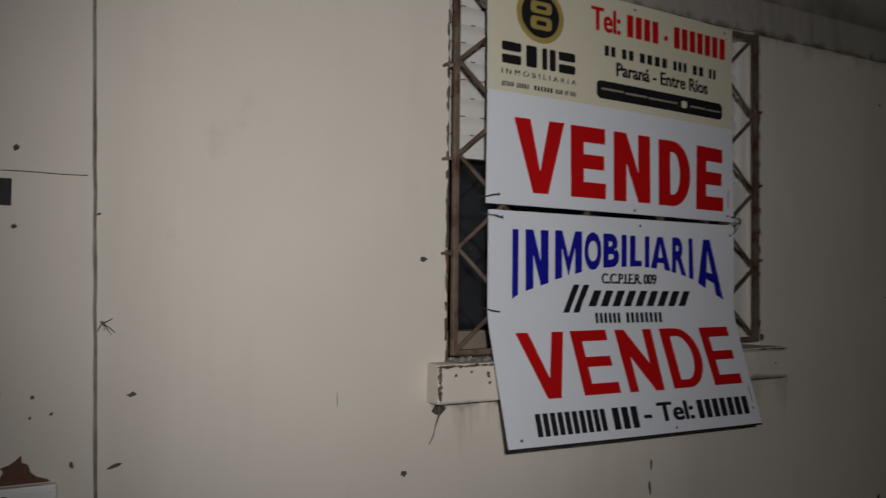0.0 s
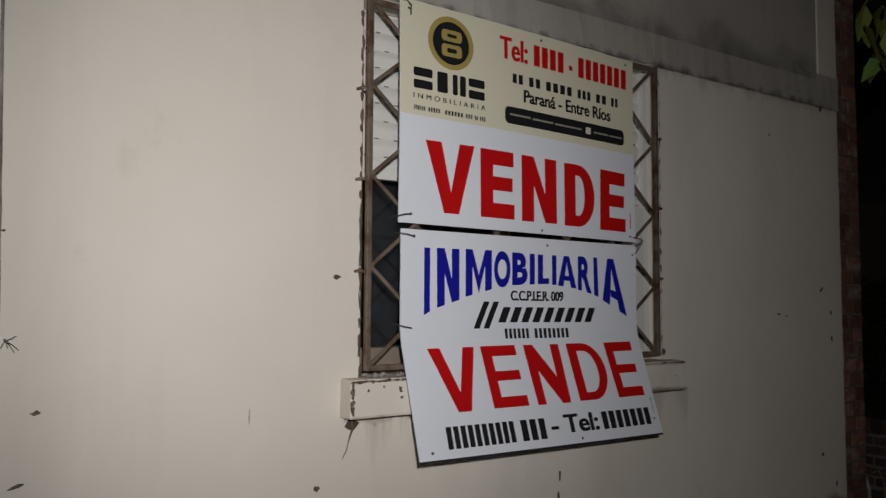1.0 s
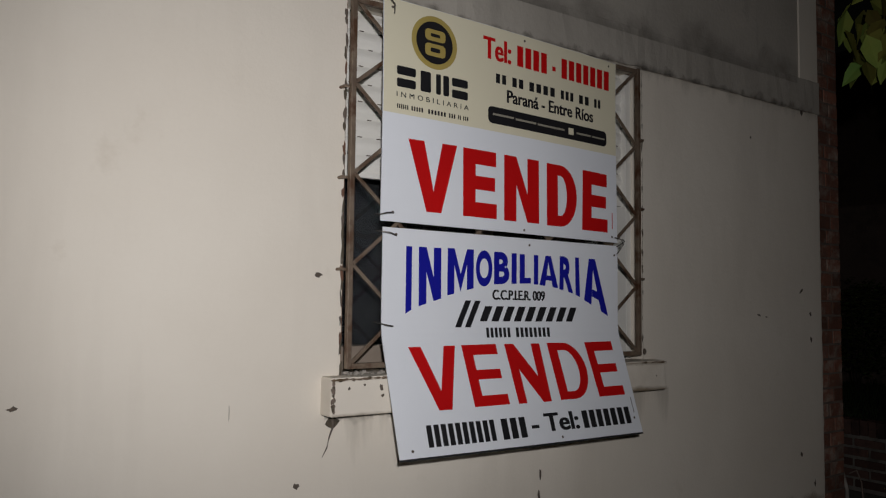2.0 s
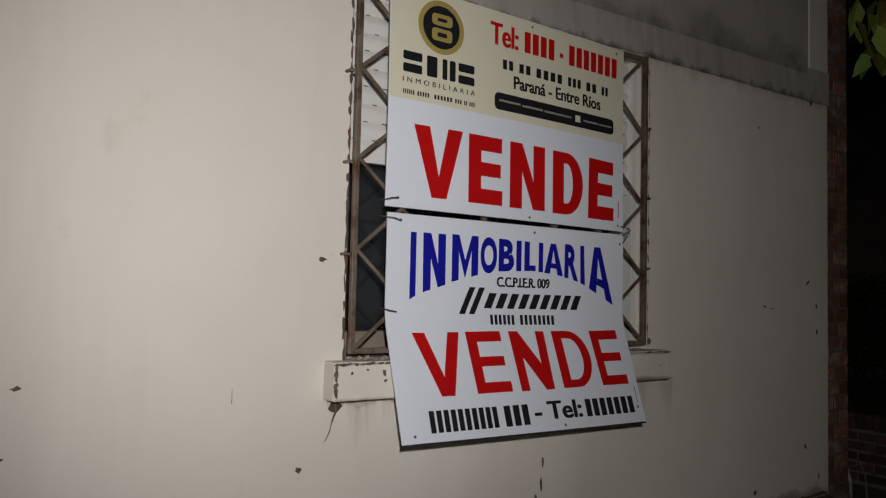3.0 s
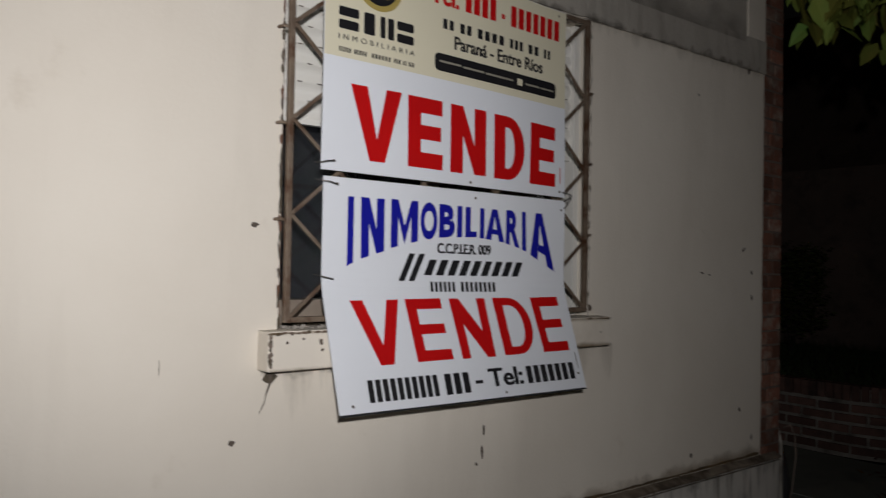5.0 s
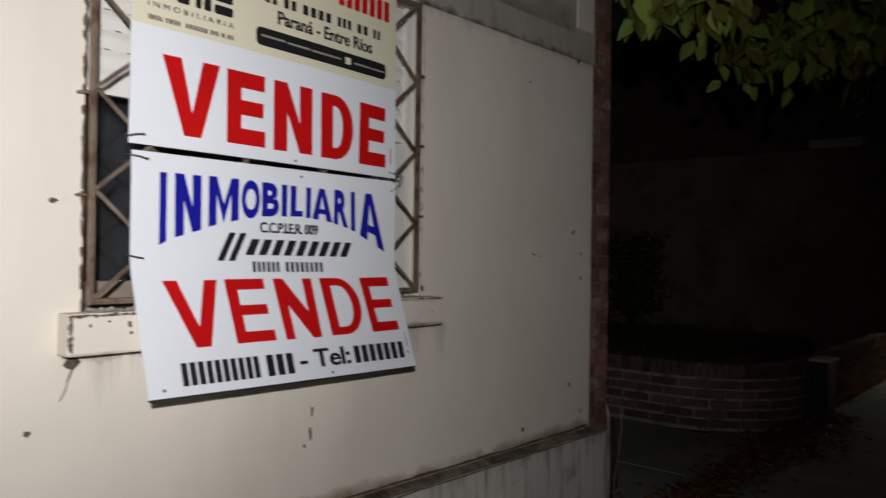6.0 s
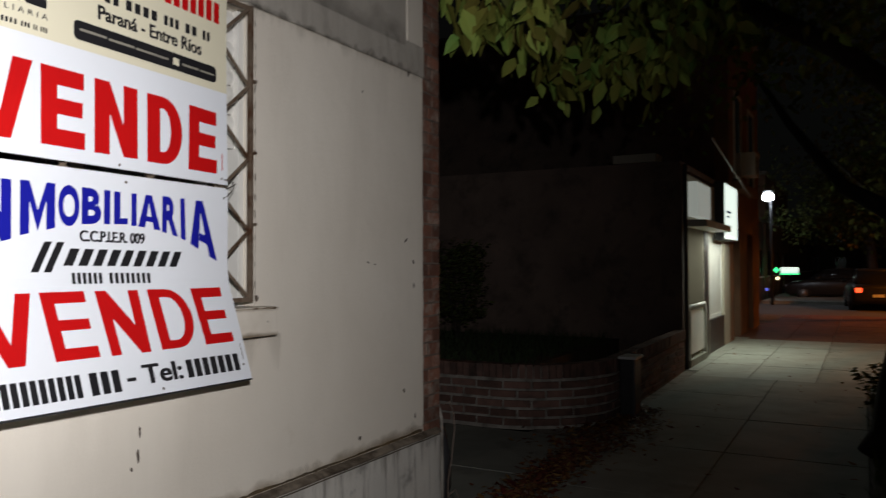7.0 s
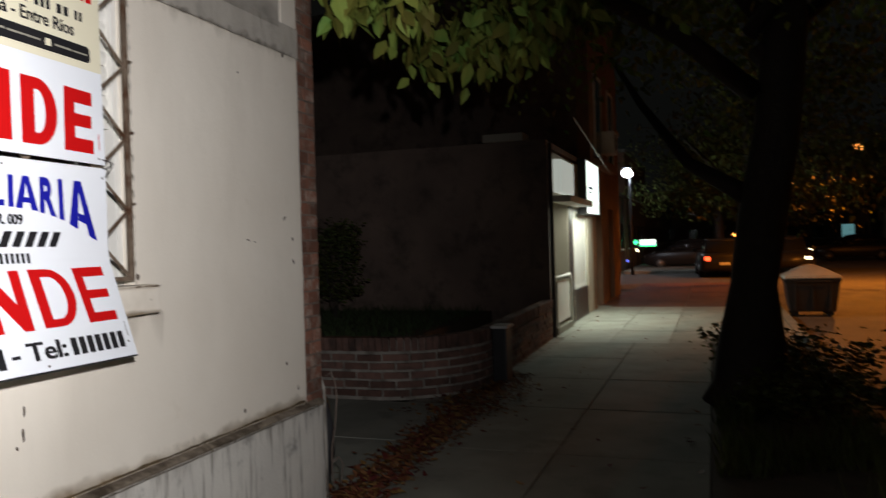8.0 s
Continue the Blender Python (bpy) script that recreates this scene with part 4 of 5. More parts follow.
# painted number as a plain bar, rusty patch, meter box
tagged(part("number_bar", boxes((-1.150, -1.092, -0.0016, 0.0, 1.710, 1.770)), BLACK), "small dark painted bar on the plaster", "bar", kind="structure")
rb = bmesh.new()
edge = [(-1.13, 1.098), (-1.13, 1.118), (-1.10, 1.114), (-1.094, 1.128), (-1.10, 1.137), (-1.084, 1.142), (-1.072, 1.150), (-1.060, 1.162), (-1.058, 1.146), (-1.046, 1.140), (-1.040, 1.122), (-1.028, 1.112), (-1.006, 1.104), (-1.000, 1.098)]
rb.faces.new([rb.verts.new((x, -0.0018, z)) for x, z in edge])
tagged(part("rust_patch", rb, RUST), "ragged rust-brown patch of lost paint", "patch", kind="structure")
meter = thing("meter_box", (-1.12, -0.02, 0.86), "small white meter box with a black knob", "meter box")
part("case", boxes((-1.260, -0.988, -0.022, 0.02, 0.860, 1.096), bevel=0.004), WHITE_PAINT, meter)
part("door", boxes((-1.250, -0.998, -0.027, -0.0225, 0.870, 1.086), bevel=0.002), WHITE_PAINT, meter)
part("knob", tube([(-1.092, -0.027, 1.070), (-1.092, -0.036, 1.070)], 0.012, 14), BLACK_PLASTIC, meter)
part("latch", boxes((-1.024, -1.006, -0.033, -0.027, 1.060, 1.066), bevel=0.001), GREY_METAL, meter)

# debris in the gap between grille and sill
deb = random.Random(9)
bm = bmesh.new()
for k in range(26):
    x, y = deb.uniform(0.02, 0.30), deb.uniform(-0.03, 0.05)
    box(bm, x, x + deb.uniform(0.006, 0.02), y, y + deb.uniform(0.005, 0.015), 1.3175, 1.3175 + deb.uniform(0.003, 0.01), m=None)
tagged(part("sill_debris", bm, MORTAR), "crumbs of old mortar and leaves on the sill", "debris", kind="stuff")

# ---- ground, pavement and road ----
tagged(part("ground", boxes((-300, 600, -300, 300, -0.60, -0.30)), SOIL), "dark ground reaching to the horizon", "ground", kind="structure")
tagged(part("road", boxes((-60, 400, -11.0, -3.35, -0.30, -0.13)), ASPHALT), "worn asphalt street under sodium light", "road", kind="structure")
tagged(part("cross_road", boxes((24.0, 33.0, -3.2, 60, -0.30, -0.125)), ASPHALT), "asphalt cross street", "road", kind="structure")
for k in range(28):
    x = -6.0 + k * 1.1
    if x + 1.1 < 23.9:
        tagged(part("kerb", boxes((x, x + 1.09, -3.35, -3.20, -0.30, 0.012), bevel=0.012), CONCRETE), "weathered concrete kerb stone", "kerb", "kerb stones", "structure")
pav = thing("pavement", (5, -1, 0), "grey concrete pavement slabs, stained and swept with leaves", "pavement", kind="structure")
part("bed", boxes((-6, 3.3, -3.2, 0.0, -0.3, -0.012), (3.3, 9.4, -2.05, 0.6, -0.3, -0.012), (9.4, 23.9, -3.2, 0.6, -0.3, -0.012), (2.8, 5.45, 0.6, 8.0, -0.3, -0.016)), MORTAR, pav)
slabs = []
for i in range(21):
    x0 = -5.9 + i * 1.42
    near = x0 < 9.6
    for y0, y1 in ((-1.05, -0.005), (-2.05, -1.06), (-3.19, -2.06)) if near else ((-0.70, -0.005), (-1.50, -0.71), (-3.19, -1.515)):
        if y0 < -3 and 3.3 < x0 + 0.7 < 9.4:
            continue
        slabs.append((x0, min(x0 + 1.408, 23.85), y0, y1))
for i in range(4):
    slabs.append((2.82 + (i % 2) * 1.3, 2.82 + (i % 2) * 1.3 + 1.29, 0.01 + (i // 2) * 2.0, 2.0 + (i // 2) * 2.0))
for i in range(7):
    slabs.append((10.2 + i * 1.4, 10.2 + i * 1.4 + 1.39, 0.0, 0.45))
sr = random.Random(2)
for x0, x1, y0, y1 in slabs:
    me_bm = boxes((x0, x1, y0, y1, -0.02, 0.0 + sr.uniform(-0.003, 0.002)), bevel=0.004)
    part("slab", me_bm, CONCRETE if x0 < 9.6 or (y0 < -3 and x0 < 15) else PALE_SLAB if x0 < 14.6 else RED_SLAB, pav)
tagged(part("tree_bed", boxes((3.32, 9.38, -3.19, -2.055, -0.3, -0.012)), SOIL), "dark soil bed beside the pavement", "soil", kind="structure")

# ---- brick garden wall with a rounded corner ----
RC = 0.95                                  # radius of the corner
CX, CY = 6.45, 1.02


def along(s):
    """Point, outward direction at s metres along the wall: up the drive side, round the corner, along the pavement."""
    straight = 2.6
    if s < straight:
        return Vector((CX - RC, CY + straight - s, 0)), Vector((-1, 0, 0))
    s -= straight
    arc = RC * math.pi / 2
    if s < arc:
        a = s / RC
        d = Vector((-math.cos(a), -math.sin(a), 0))
        return Vector((CX, CY, 0)) + d * RC, d
    s -= arc
    return Vector((CX + s, CY - RC + 0.025 * s, 0)), Vector((0.025, -1, 0)).normalized()


TOTAL = 2.6 + RC * math.pi / 2 + 3.72
garden = thing("garden_wall", (5.6, 0.7, 0), "low dark red brick garden wall with a rounded corner and upright coping bricks", "garden wall")
bm = bmesh.new()
prev = None
for k in range(81):
    p, d = along(TOTAL * k / 80)
    row = [bm.verts.new(p - d * o + Vector((0, 0, z))) for o, z in ((0.012, -0.02), (0.012, 0.545), (0.11, 0.545), (0.11, -0.02))]
    if prev:
        for a in range(4):
            bm.faces.new((prev[a], row[a], row[(a + 1) % 4], prev[(a + 1) % 4]))
    prev = row
part("mortar_core", bm, MORTAR, garden)
gb = bpy.data.meshes.new("brick")
boxes((-0.121, 0.121, 0, 0.1, 0, 0.060), bevel=0.005).to_mesh(gb)
gs = bpy.data.meshes.new("brick")
boxes((-0.029, 0.029, -0.012, 0.12, 0, 0.125), bevel=0.004).to_mesh(gs)
for me in (gb, gs):
    me.materials.append(BRICK_DARK)


def put_brick(me, s, z, rnd):
    p, d = along(s)
    ob = new("brick", me)
    adopt(ob, garden)
    ob.matrix_basis = Matrix.Translation((p.x, p.y, z)) @ Matrix.Rotation(math.atan2(-d.y, -d.x) - math.pi / 2, 4, "Z") @ Matrix.Translation((0, rnd.uniform(-0.008, 0.004), rnd.uniform(-0.003, 0.003)))


gr = random.Random(6)
for c in range(5):
    s = 1.3 + (0.132 if c % 2 else 0.0)
    while s < TOTAL - 0.1:
        put_brick(gb, s, 0.016 + c * 0.0845, gr)
        s += 0.264
s = 1.3
while s < TOTAL - 0.05:
    put_brick(gs, s, 0.445, gr)
    s += 0.068
# raised lawn behind it
tagged(part("lawn_bank", boxes((5.62, 10.15, 1.1, 7.5, -0.3, 0.40)), SOIL), "raised garden bed of dark soil", "soil", kind="structure")
part_bm = bmesh.new()
gg = random.Random(8)
for k in range(5200):
    x, y = gg.uniform(5.7, 10.1), gg.uniform(1.15, 5.0)
    h, a = gg.uniform(0.05, 0.16), gg.uniform(0, math.tau)
    w = 0.005
    c_, s_ = math.cos(a), math.sin(a)
    t1 = part_bm.verts.new((x - w * c_, y - w * s_, 0.395))
    t2 = part_bm.verts.new((x + w * c_, y + w * s_, 0.395))
    t3 = part_bm.verts.new((x + gg.uniform(-0.05, 0.05), y + gg.uniform(-0.05, 0.05), 0.40 + h))
    part_bm.faces.new((t1, t2, t3))
tagged(part("lawn_grass", part_bm, GRASS), "dark unmown grass on the raised bed", "grass", kind="stuff")
tagged(part("low_back_wall", boxes((5.62, 10.15, 4.9, 5.05, 0.38, 0.9)), DARK_WALL), "dark low wall at the back of the garden", "wall", kind="structure")
tagged(part("yard_back_wall", boxes((2.8, 10.2, 8.0, 8.2, -0.3, 2.6)), DARK_WALL), "dark wall closing the yard", "wall", kind="structure")

# utility post by the corner of the garden wall
post = thing("utility_post", (6.55, -0.08, 0), "short dark utility pillar with a pale cap beside the brick wall", "utility pillar")
part("body", boxes((6.44, 6.68, -0.10, 0.05, 0.0, 0.56), bevel=0.012), BLACK_PLASTIC, post)
part("cap", boxes((6.42, 6.70, -0.12, 0.06, 0.561, 0.590), bevel=0.010), PVC, post)
part("door", boxes((6.434, 6.439, -0.085, 0.035, 0.06, 0.50), bevel=0.002), DARK_METAL, post)

# conduit and loose cable at the pier's foot
pipe = thing("drain_pipe", (2.86, 0.06, 0), "grey plastic conduit with a loose looped cable by the brick pier", "pipe")
part("tube", tube([(2.83, 0.03, 0.0), (2.832, 0.03, 0.35), (2.828, 0.03, 0.62), (2.825, 0.05, 0.70)], 0.009, 10), MORTAR, pipe, smooth=True)
part("cable", tube([(2.83, 0.02, 0.70), (2.845, -0.01, 0.72), (2.87, -0.02, 0.66), (2.885, -0.02, 0.56), (2.87, -0.01, 0.40), (2.845, 0.0, 0.28), (2.84, 0.0, 0.12), (2.85, -0.01, 0.04)], 0.004, 8), MORTAR_OLD, pipe, smooth=True)
part("cable_loop", tube([(2.84, 0.0, 0.20), (2.87, -0.03, 0.23), (2.90, -0.04, 0.18), (2.89, -0.03, 0.08), (2.86, -0.02, 0.03)], 0.0045, 8), MORTAR_OLD, pipe, smooth=True)
sack_bm = bmesh.new()
bmesh.ops.create_icosphere(sack_bm, subdivisions=3, radius=1.0)
for v in sack_bm.verts:
    q = v.co.copy()
    v.co = Vector((2.93 + q.x * 0.055 * (1.2 - 0.4 * q.z), 0.12 + q.y * 0.08, 0.30 + q.z * 0.30)) + q * 0.02 * noise.noise(q * 3)
tagged(part("rubbish_sack", sack_bm, BLACK_PLASTIC, smooth=True), "slim black sack leaning against the brick pier", "sack")

# ---- fallen leaves ----


def leaf_quads(bm_, p, size, direction, up_, fold=0.25, rnd=random):
    """A pointed leaf of six triangles, folded along its rib."""
    d = direction.normalized()
    side = d.cross(up_)
    if side.length < 1e-4:
        side = Vector((1, 0, 0))
    side.normalize()
    n = side.cross(d)
    w = size * 0.25
    c0, c1, c2, c3 = p, p + d * size * 0.30 - n * fold * w * 0.3, p + d * size * 0.62 - n * fold * w * 0.5, p + d * size - n * fold * w * 1.2
    l1, l2 = c1 + side * w + n * fold * w, c2 + side * w * 0.80 + n * fold * w * 0.6
    r1, r2 = c1 - side * w + n * fold * w, c2 - side * w * 0.80 + n * fold * w * 0.6
    v = [bm_.verts.new(q) for q in (c0, l1, l2, c3, r2, r1, c1, c2)]
    for f in ((0, 6, 1), (1, 6, 7, 2), (2, 7, 3), (0, 5, 6), (5, 4, 7, 6), (4, 3, 7)):
        bm_.faces.new([v[i] for i in f])


lr = random.Random(12)
bm = bmesh.new()
for k in range(3600):
    t = lr.random()
    x = 2.4 + 4.6 * t
    y = 0.06 * t * 2 - 0.05 + lr.gauss(0, 0.10) + (0.16 if 0.55 < t < 0.9 else 0) * lr.gauss(0, 1)
    a, e = lr.uniform(0, math.tau), lr.uniform(-0.35, 0.45)
    leaf_quads(bm, Vector((x, y - 0.08, 0.004 + lr.random() ** 2 * 0.035)), lr.uniform(0.035, 0.075), Vector((math.cos(a), math.sin(a), e)), Vector((lr.uniform(-0.4, 0.4), lr.uniform(-0.4, 0.4), 1)), lr.uniform(-0.5, 0.6))
tagged(part("fallen_leaves", bm, LEAF_FALLEN), "drift of fallen rust-brown leaves along the garden edge", "leaves", kind="stuff")
bm = bmesh.new()
for k in range(130):
    x, y, a = lr.uniform(1, 16), lr.uniform(-3.0, 0), lr.uniform(0, math.tau)
    leaf_quads(bm, Vector((x, y, 0.004)), lr.uniform(0.04, 0.08), Vector((math.cos(a), math.sin(a), 0.1)), Vector((0, 0.2, 1)), lr.uniform(-0.3, 0.5))
tagged(part("scattered_leaves", bm, LEAF_FALLEN), "single dry leaves scattered over the pavement", "leaves", kind="stuff")

# ---- the street tree over the pavement ----


def trunk_mesh(points, radii, sides=18, knob=0.05):
    bm_ = tube(points, radii, sides)
    for v in bm_.verts:
        q = v.co
        v.co = q + Vector((noise.noise(q * 3.1), noise.noise(q * 3.1 + Vector((9, 0, 0))), 0)) * knob
    return bm_


def clump(bm_, centre, spread, count, size, rnd, droop=0.7):
    for _ in range(count):
        p = Vector(centre) + Vector((rnd.gauss(0, spread[0]), rnd.gauss(0, spread[1]), rnd.gauss(0, spread[2])))
        a = rnd.uniform(0, math.tau)
        leaf_quads(bm_, p, size * rnd.uniform(0.7, 1.25), Vector((math.cos(a), math.sin(a), -droop * rnd.uniform(0.3, 2.2))), Vector((rnd.uniform(-1, 1), rnd.uniform(-1, 1), 0.6)), rnd.uniform(0.0, 0.5))


tree = thing("street_tree", (6.15, -2.32, 0), "big street tree with a dark leaning trunk and drooping leaves", "tree")
part("trunk", trunk_mesh([(6.1, -2.38, -0.05), (6.12, -2.39, 0.15), (6.14, -2.40, 0.45), (6.16, -2.44, 1.0), (6.18, -2.52, 1.6), (6.2, -2.64, 2.3), (6.2, -2.75, 3.2), (6.1, -2.8, 4.6)], [0.42, 0.33, 0.26, 0.20, 0.185, 0.20, 0.18, 0.10]), BARK, tree, smooth=True)
for pts, r in ((((6.18, -2.50, 1.72), (6.3, -2.3, 1.86), (6.8, -1.9, 2.15), (7.6, -1.4, 2.9), (8.2, -1.0, 3.6)), 0.10), (((6.2, -2.45, 2.7), (5.6, -1.9, 3.1), (4.9, -1.2, 3.4), (4.2, -0.6, 3.45), (3.5, -0.2, 3.2)), 0.10),
               (((6.2, -2.5, 3.0), (6.6, -3.2, 3.6), (7.2, -4.2, 4.1)), 0.09), (((6.15, -2.45, 3.2), (5.5, -3.0, 3.8), (4.8, -3.6, 4.2)), 0.08), (((6.2, -2.5, 3.4), (7.4, -2.2, 4.2), (9.0, -2.2, 4.6)), 0.08),
               (((4.9, -1.2, 3.4), (5.1, -0.5, 3.3), (5.4, 0.1, 3.1)), 0.04)):
    part("limb", trunk_mesh(pts, [r * (1 - 0.75 * k / (len(pts) - 1)) for k in range(len(pts))], 10, 0.02), BARK, tree, smooth=True)
tr = random.Random(21)
bm = bmesh.new()
for c, n_, sp in (((2.98, -0.05, 2.93), 28, (0.09, 0.06, 0.09)), ((3.02, -0.20, 2.90), 38, (0.10, 0.08, 0.10)), ((3.06, -0.33, 2.88), 34, (0.10, 0.08, 0.09)), ((3.10, -0.45, 2.99), 36, (0.12, 0.09, 0.11)), ((3.35, -0.25, 3.2), 50, (0.2, 0.2, 0.12)),
                  ((4.25, -0.15, 2.95), 60, (0.18, 0.10, 0.12)), ((4.5, -0.34, 2.98), 70, (0.2, 0.12, 0.13)), ((4.6, -0.6, 3.02), 70, (0.2, 0.14, 0.12)), ((4.5, -0.82, 3.03), 60, (0.2, 0.12, 0.12)), ((4.6, -1.05, 3.25), 70, (0.25, 0.15, 0.12)), ((5.2, -0.9, 3.4), 90, (0.4, 0.3, 0.15))):
    clump(bm, c, sp, n_, 0.16, tr, 1.3)
for k in range(150):
    a, r = tr.uniform(0, math.tau), 3.0 * math.sqrt(tr.random())
    c = (6.3 + 1.25 * r * math.cos(a), -2.4 + 0.75 * r * math.sin(a), 3.95 + tr.uniform(-0.55, 1.4) - 0.04 * r * r)
    clump(bm, c, (0.32, 0.32, 0.24), 55, 0.105, tr, 0.8)
part("crown", bm, LEAF, tree)

far_tree = thing("street_tree", (15.4, -2.5, 0), "further street tree, its crown hanging low over the pavement", "tree")
part("trunk", trunk_mesh([(15.4, -2.5, -0.05), (15.42, -2.5, 0.6), (15.4, -2.45, 1.8), (15.3, -2.4, 3.2), (15.2, -2.4, 4.4)], [0.26, 0.17, 0.15, 0.13, 0.07], 12, 0.03), BARK, far_tree, smooth=True)
for pts, r in ((((15.38, -2.45, 2.0), (14.9, -1.8, 2.7), (14.2, -1.2, 3.3)), 0.07), (((15.35, -2.42, 2.4), (16.0, -3.0, 3.2), (16.6, -3.8, 3.8)), 0.07)):
    part("limb", trunk_mesh(pts, [r, r * 0.7, r * 0.3], 8, 0.01), BARK, far_tree, smooth=True)
bm = bmesh.new()
for k in range(110):
    a, r = tr.uniform(0, math.tau), 2.6 * math.sqrt(tr.random())
    c = (15.4 + 1.2 * r * math.cos(a), -3.1 + 0.62 * r * math.sin(a), 3.3 + tr.uniform(-0.9, 1.7) - 0.05 * r * r)
    clump(bm, c, (0.35, 0.35, 0.3), 40, 0.13, tr, 0.8)
part("crown", bm, LEAF_FAR, far_tree)

# shrubs in the soil bed
for cx, cy, r, h, z0, lab, grp in ((5.5, -2.55, 0.30, 0.25, 0.0, "", ""), (8.0, -2.32, 0.32, 0.42, 0.0, "", ""), (7.4, -2.6, 0.45, 0.5, 0.0, "", ""), (5.3, -2.95, 0.45, 0.40, 0.0, "", ""), (6.4, -3.05, 0.45, 0.5, 0.0, "", ""),
                              (8.7, 3.0, 0.36, 1.35, 0.39, "tall dark bush on the raised lawn before the brown wall", "bushes on the lawn")):
    sh = thing("shrub", (cx, cy, z0), lab or "low dark shrub in the soil bed around the tree", "shrub", grp or "shrubs in the bed")
    bm = bmesh.new()
    for k in range(10):
        a = tr.uniform(0, math.tau)
        tube([(cx, cy, z0 - 0.02), (cx + r * 0.4 * math.cos(a), cy + r * 0.4 * math.sin(a), z0 + h * 0.6), (cx + r * 0.7 * math.cos(a), cy + r * 0.7 * math.sin(a), z0 + h)], [0.008, 0.006, 0.003], 5, bm)
    part("stem", bm, BARK, sh)
    bm = bmesh.new()
    for k in range(int(26 * max(1.0, h / 0.5))):
        a, q = tr.uniform(0, math.tau), r * math.sqrt(tr.random())
        clump(bm, (cx + q * math.cos(a), cy + q * math.sin(a), z0 + h * tr.uniform(0.25, 1.0)), (0.07, 0.07, 0.06), 26, 0.07, tr, 0.1)
    part("foliage", bm, LEAF_SHRUB, sh)

wb = bmesh.new()
for k in range(6500):
    x, y = tr.uniform(3.4, 9.3), tr.uniform(-3.15, -2.09)
    if noise.noise((x * 1.3, y * 1.3, 5)) < -0.15:
        continue
    h, a = tr.uniform(0.06, 0.26), tr.uniform(0, math.tau)
    c_, s_ = 0.006 * math.cos(a), 0.006 * math.sin(a)
    wb.faces.new([wb.verts.new(p) for p in ((x - c_, y - s_, -0.014), (x + c_, y + s_, -0.014), (x + tr.uniform(-0.09, 0.09), y + tr.uniform(-0.09, 0.09), h))])
tagged(part("bed_weeds", wb, LEAF_SHRUB), "dark tangled weeds and grass in the tree bed", "weeds", kind="stuff")

# ---- the shop and its neighbours ----
F = 0.20                                     # plane of the shop fronts
shop = thing("shop_building", (13, 2, 0), "single-storey shop with lit sign boxes and a pale recessed front", "building")
part("side_wall", boxes((10.2, 10.4, F, 7.8, -0.3, 2.86)), DARK_WALL, shop, "dark brown unlit side wall")
part("front_wall", boxes((10.401, 10.45, F, F + 0.25, -0.3, 2.80), (10.45, 11.82, F, F + 0.25, 2.15, 2.80), (11.82, 12.35, F, F + 0.25, -0.3, 2.80), (12.35, 13.9, F, F + 0.25, 2.0, 2.80), (13.9, 14.6, F, F + 0.25, -0.3, 2.80)), BEIGE_WALL, shop)
part("dado", boxes((12.351, 13.899, F + 0.002, F + 0.25, -0.3, 0.55)), DARK_METAL, shop, "dark panel below the shop window")
part("recess_wall", boxes((10.45, 11.82, F + 0.6, F + 0.7, -0.3, 2.15), (10.405, 10.45, F + 0.25, F + 0.7, -0.3, 2.15)), BEIGE_WALL, shop)
part("roof", boxes((10.2, 14.6, F + 0.02, 7.8, 2.861, 2.95)), DARK_WALL, shop)
part("roof_cap", boxes((10.18, 10.6, 0.55, 1.18, 2.955, 3.08), bevel=0.01), BEIGE_WALL, shop, "pale cement block on the roof edge")
part("canopy", boxes((10.42, 12.70, F - 0.30, F - 0.001, 2.02, 2.12), bevel=0.01), WHITE_PAINT, shop, "pale projecting canopy slab")
part("column", boxes((11.86, 12.20, F - 0.02, F - 0.001, 0.0, 2.05), bevel=0.005), DARK_METAL, shop)
part("corner_pipe", tube([(10.25, F - 0.04, 0.0), (10.25, F - 0.04, 2.9)], 0.03, 10), DARK_METAL, shop)
win = part("shop_window", boxes((12.35, 13.9, F + 0.04, F + 0.09, 0.55, 0.62), (12.35, 13.9, F + 0.04, F + 0.09, 1.93, 2.0), (12.35, 12.42, F + 0.04, F + 0.09, 0.62, 1.93), (13.83, 13.9, F + 0.04, F + 0.09, 0.62, 1.93), bevel=0.004), WHITE_PAINT, shop)
part("roller_curtain", boxes((12.42, 13.83, F + 0.05, F + 0.08, 0.62, 1.93)), PVC, win, "white lowered metal curtain")
# glow added here for the light of the neighbouring sign
part("parapet_box", boxes((10.62, 11.72, F - 0.14, F - 0.001, 2.18, 2.69), bevel=0.01), BOX_ADDED_GLOW, shop, "white sign box, light from the next sign put in as glow")
gate = thing("shop_gate_panel", (11.2, F, 0), "white painted low gate panel with a rounded frame", "gate")
part("panel", boxes((10.52, 11.74, F - 0.02, F + 0.0, 0.16, 0.80), bevel=0.004), WHITE_PAINT, gate)
part("gate_frame", tube([(10.49, F - 0.03, 0.03), (10.49, F - 0.03, 0.80), (10.55, F - 0.03, 0.87), (11.71, F - 0.03, 0.87), (11.77, F - 0.03, 0.80), (11.77, F - 0.03, 0.03)], 0.025, 8), WHITE_PAINT, gate, smooth=True)
part("threshold", boxes((10.45, 11.82, F - 0.06, F + 0.1, -0.02, 0.10), bevel=0.006), CONCRETE, gate)
lit = thing("lit_sign_box", (13.7, F - 0.2, 1.95), "lit white shop sign box with greenish glow", "sign")
part("case", boxes((12.92, 14.48, F - 0.16, F - 0.001, 1.90, 2.91), bevel=0.008), DARK_METAL, lit)
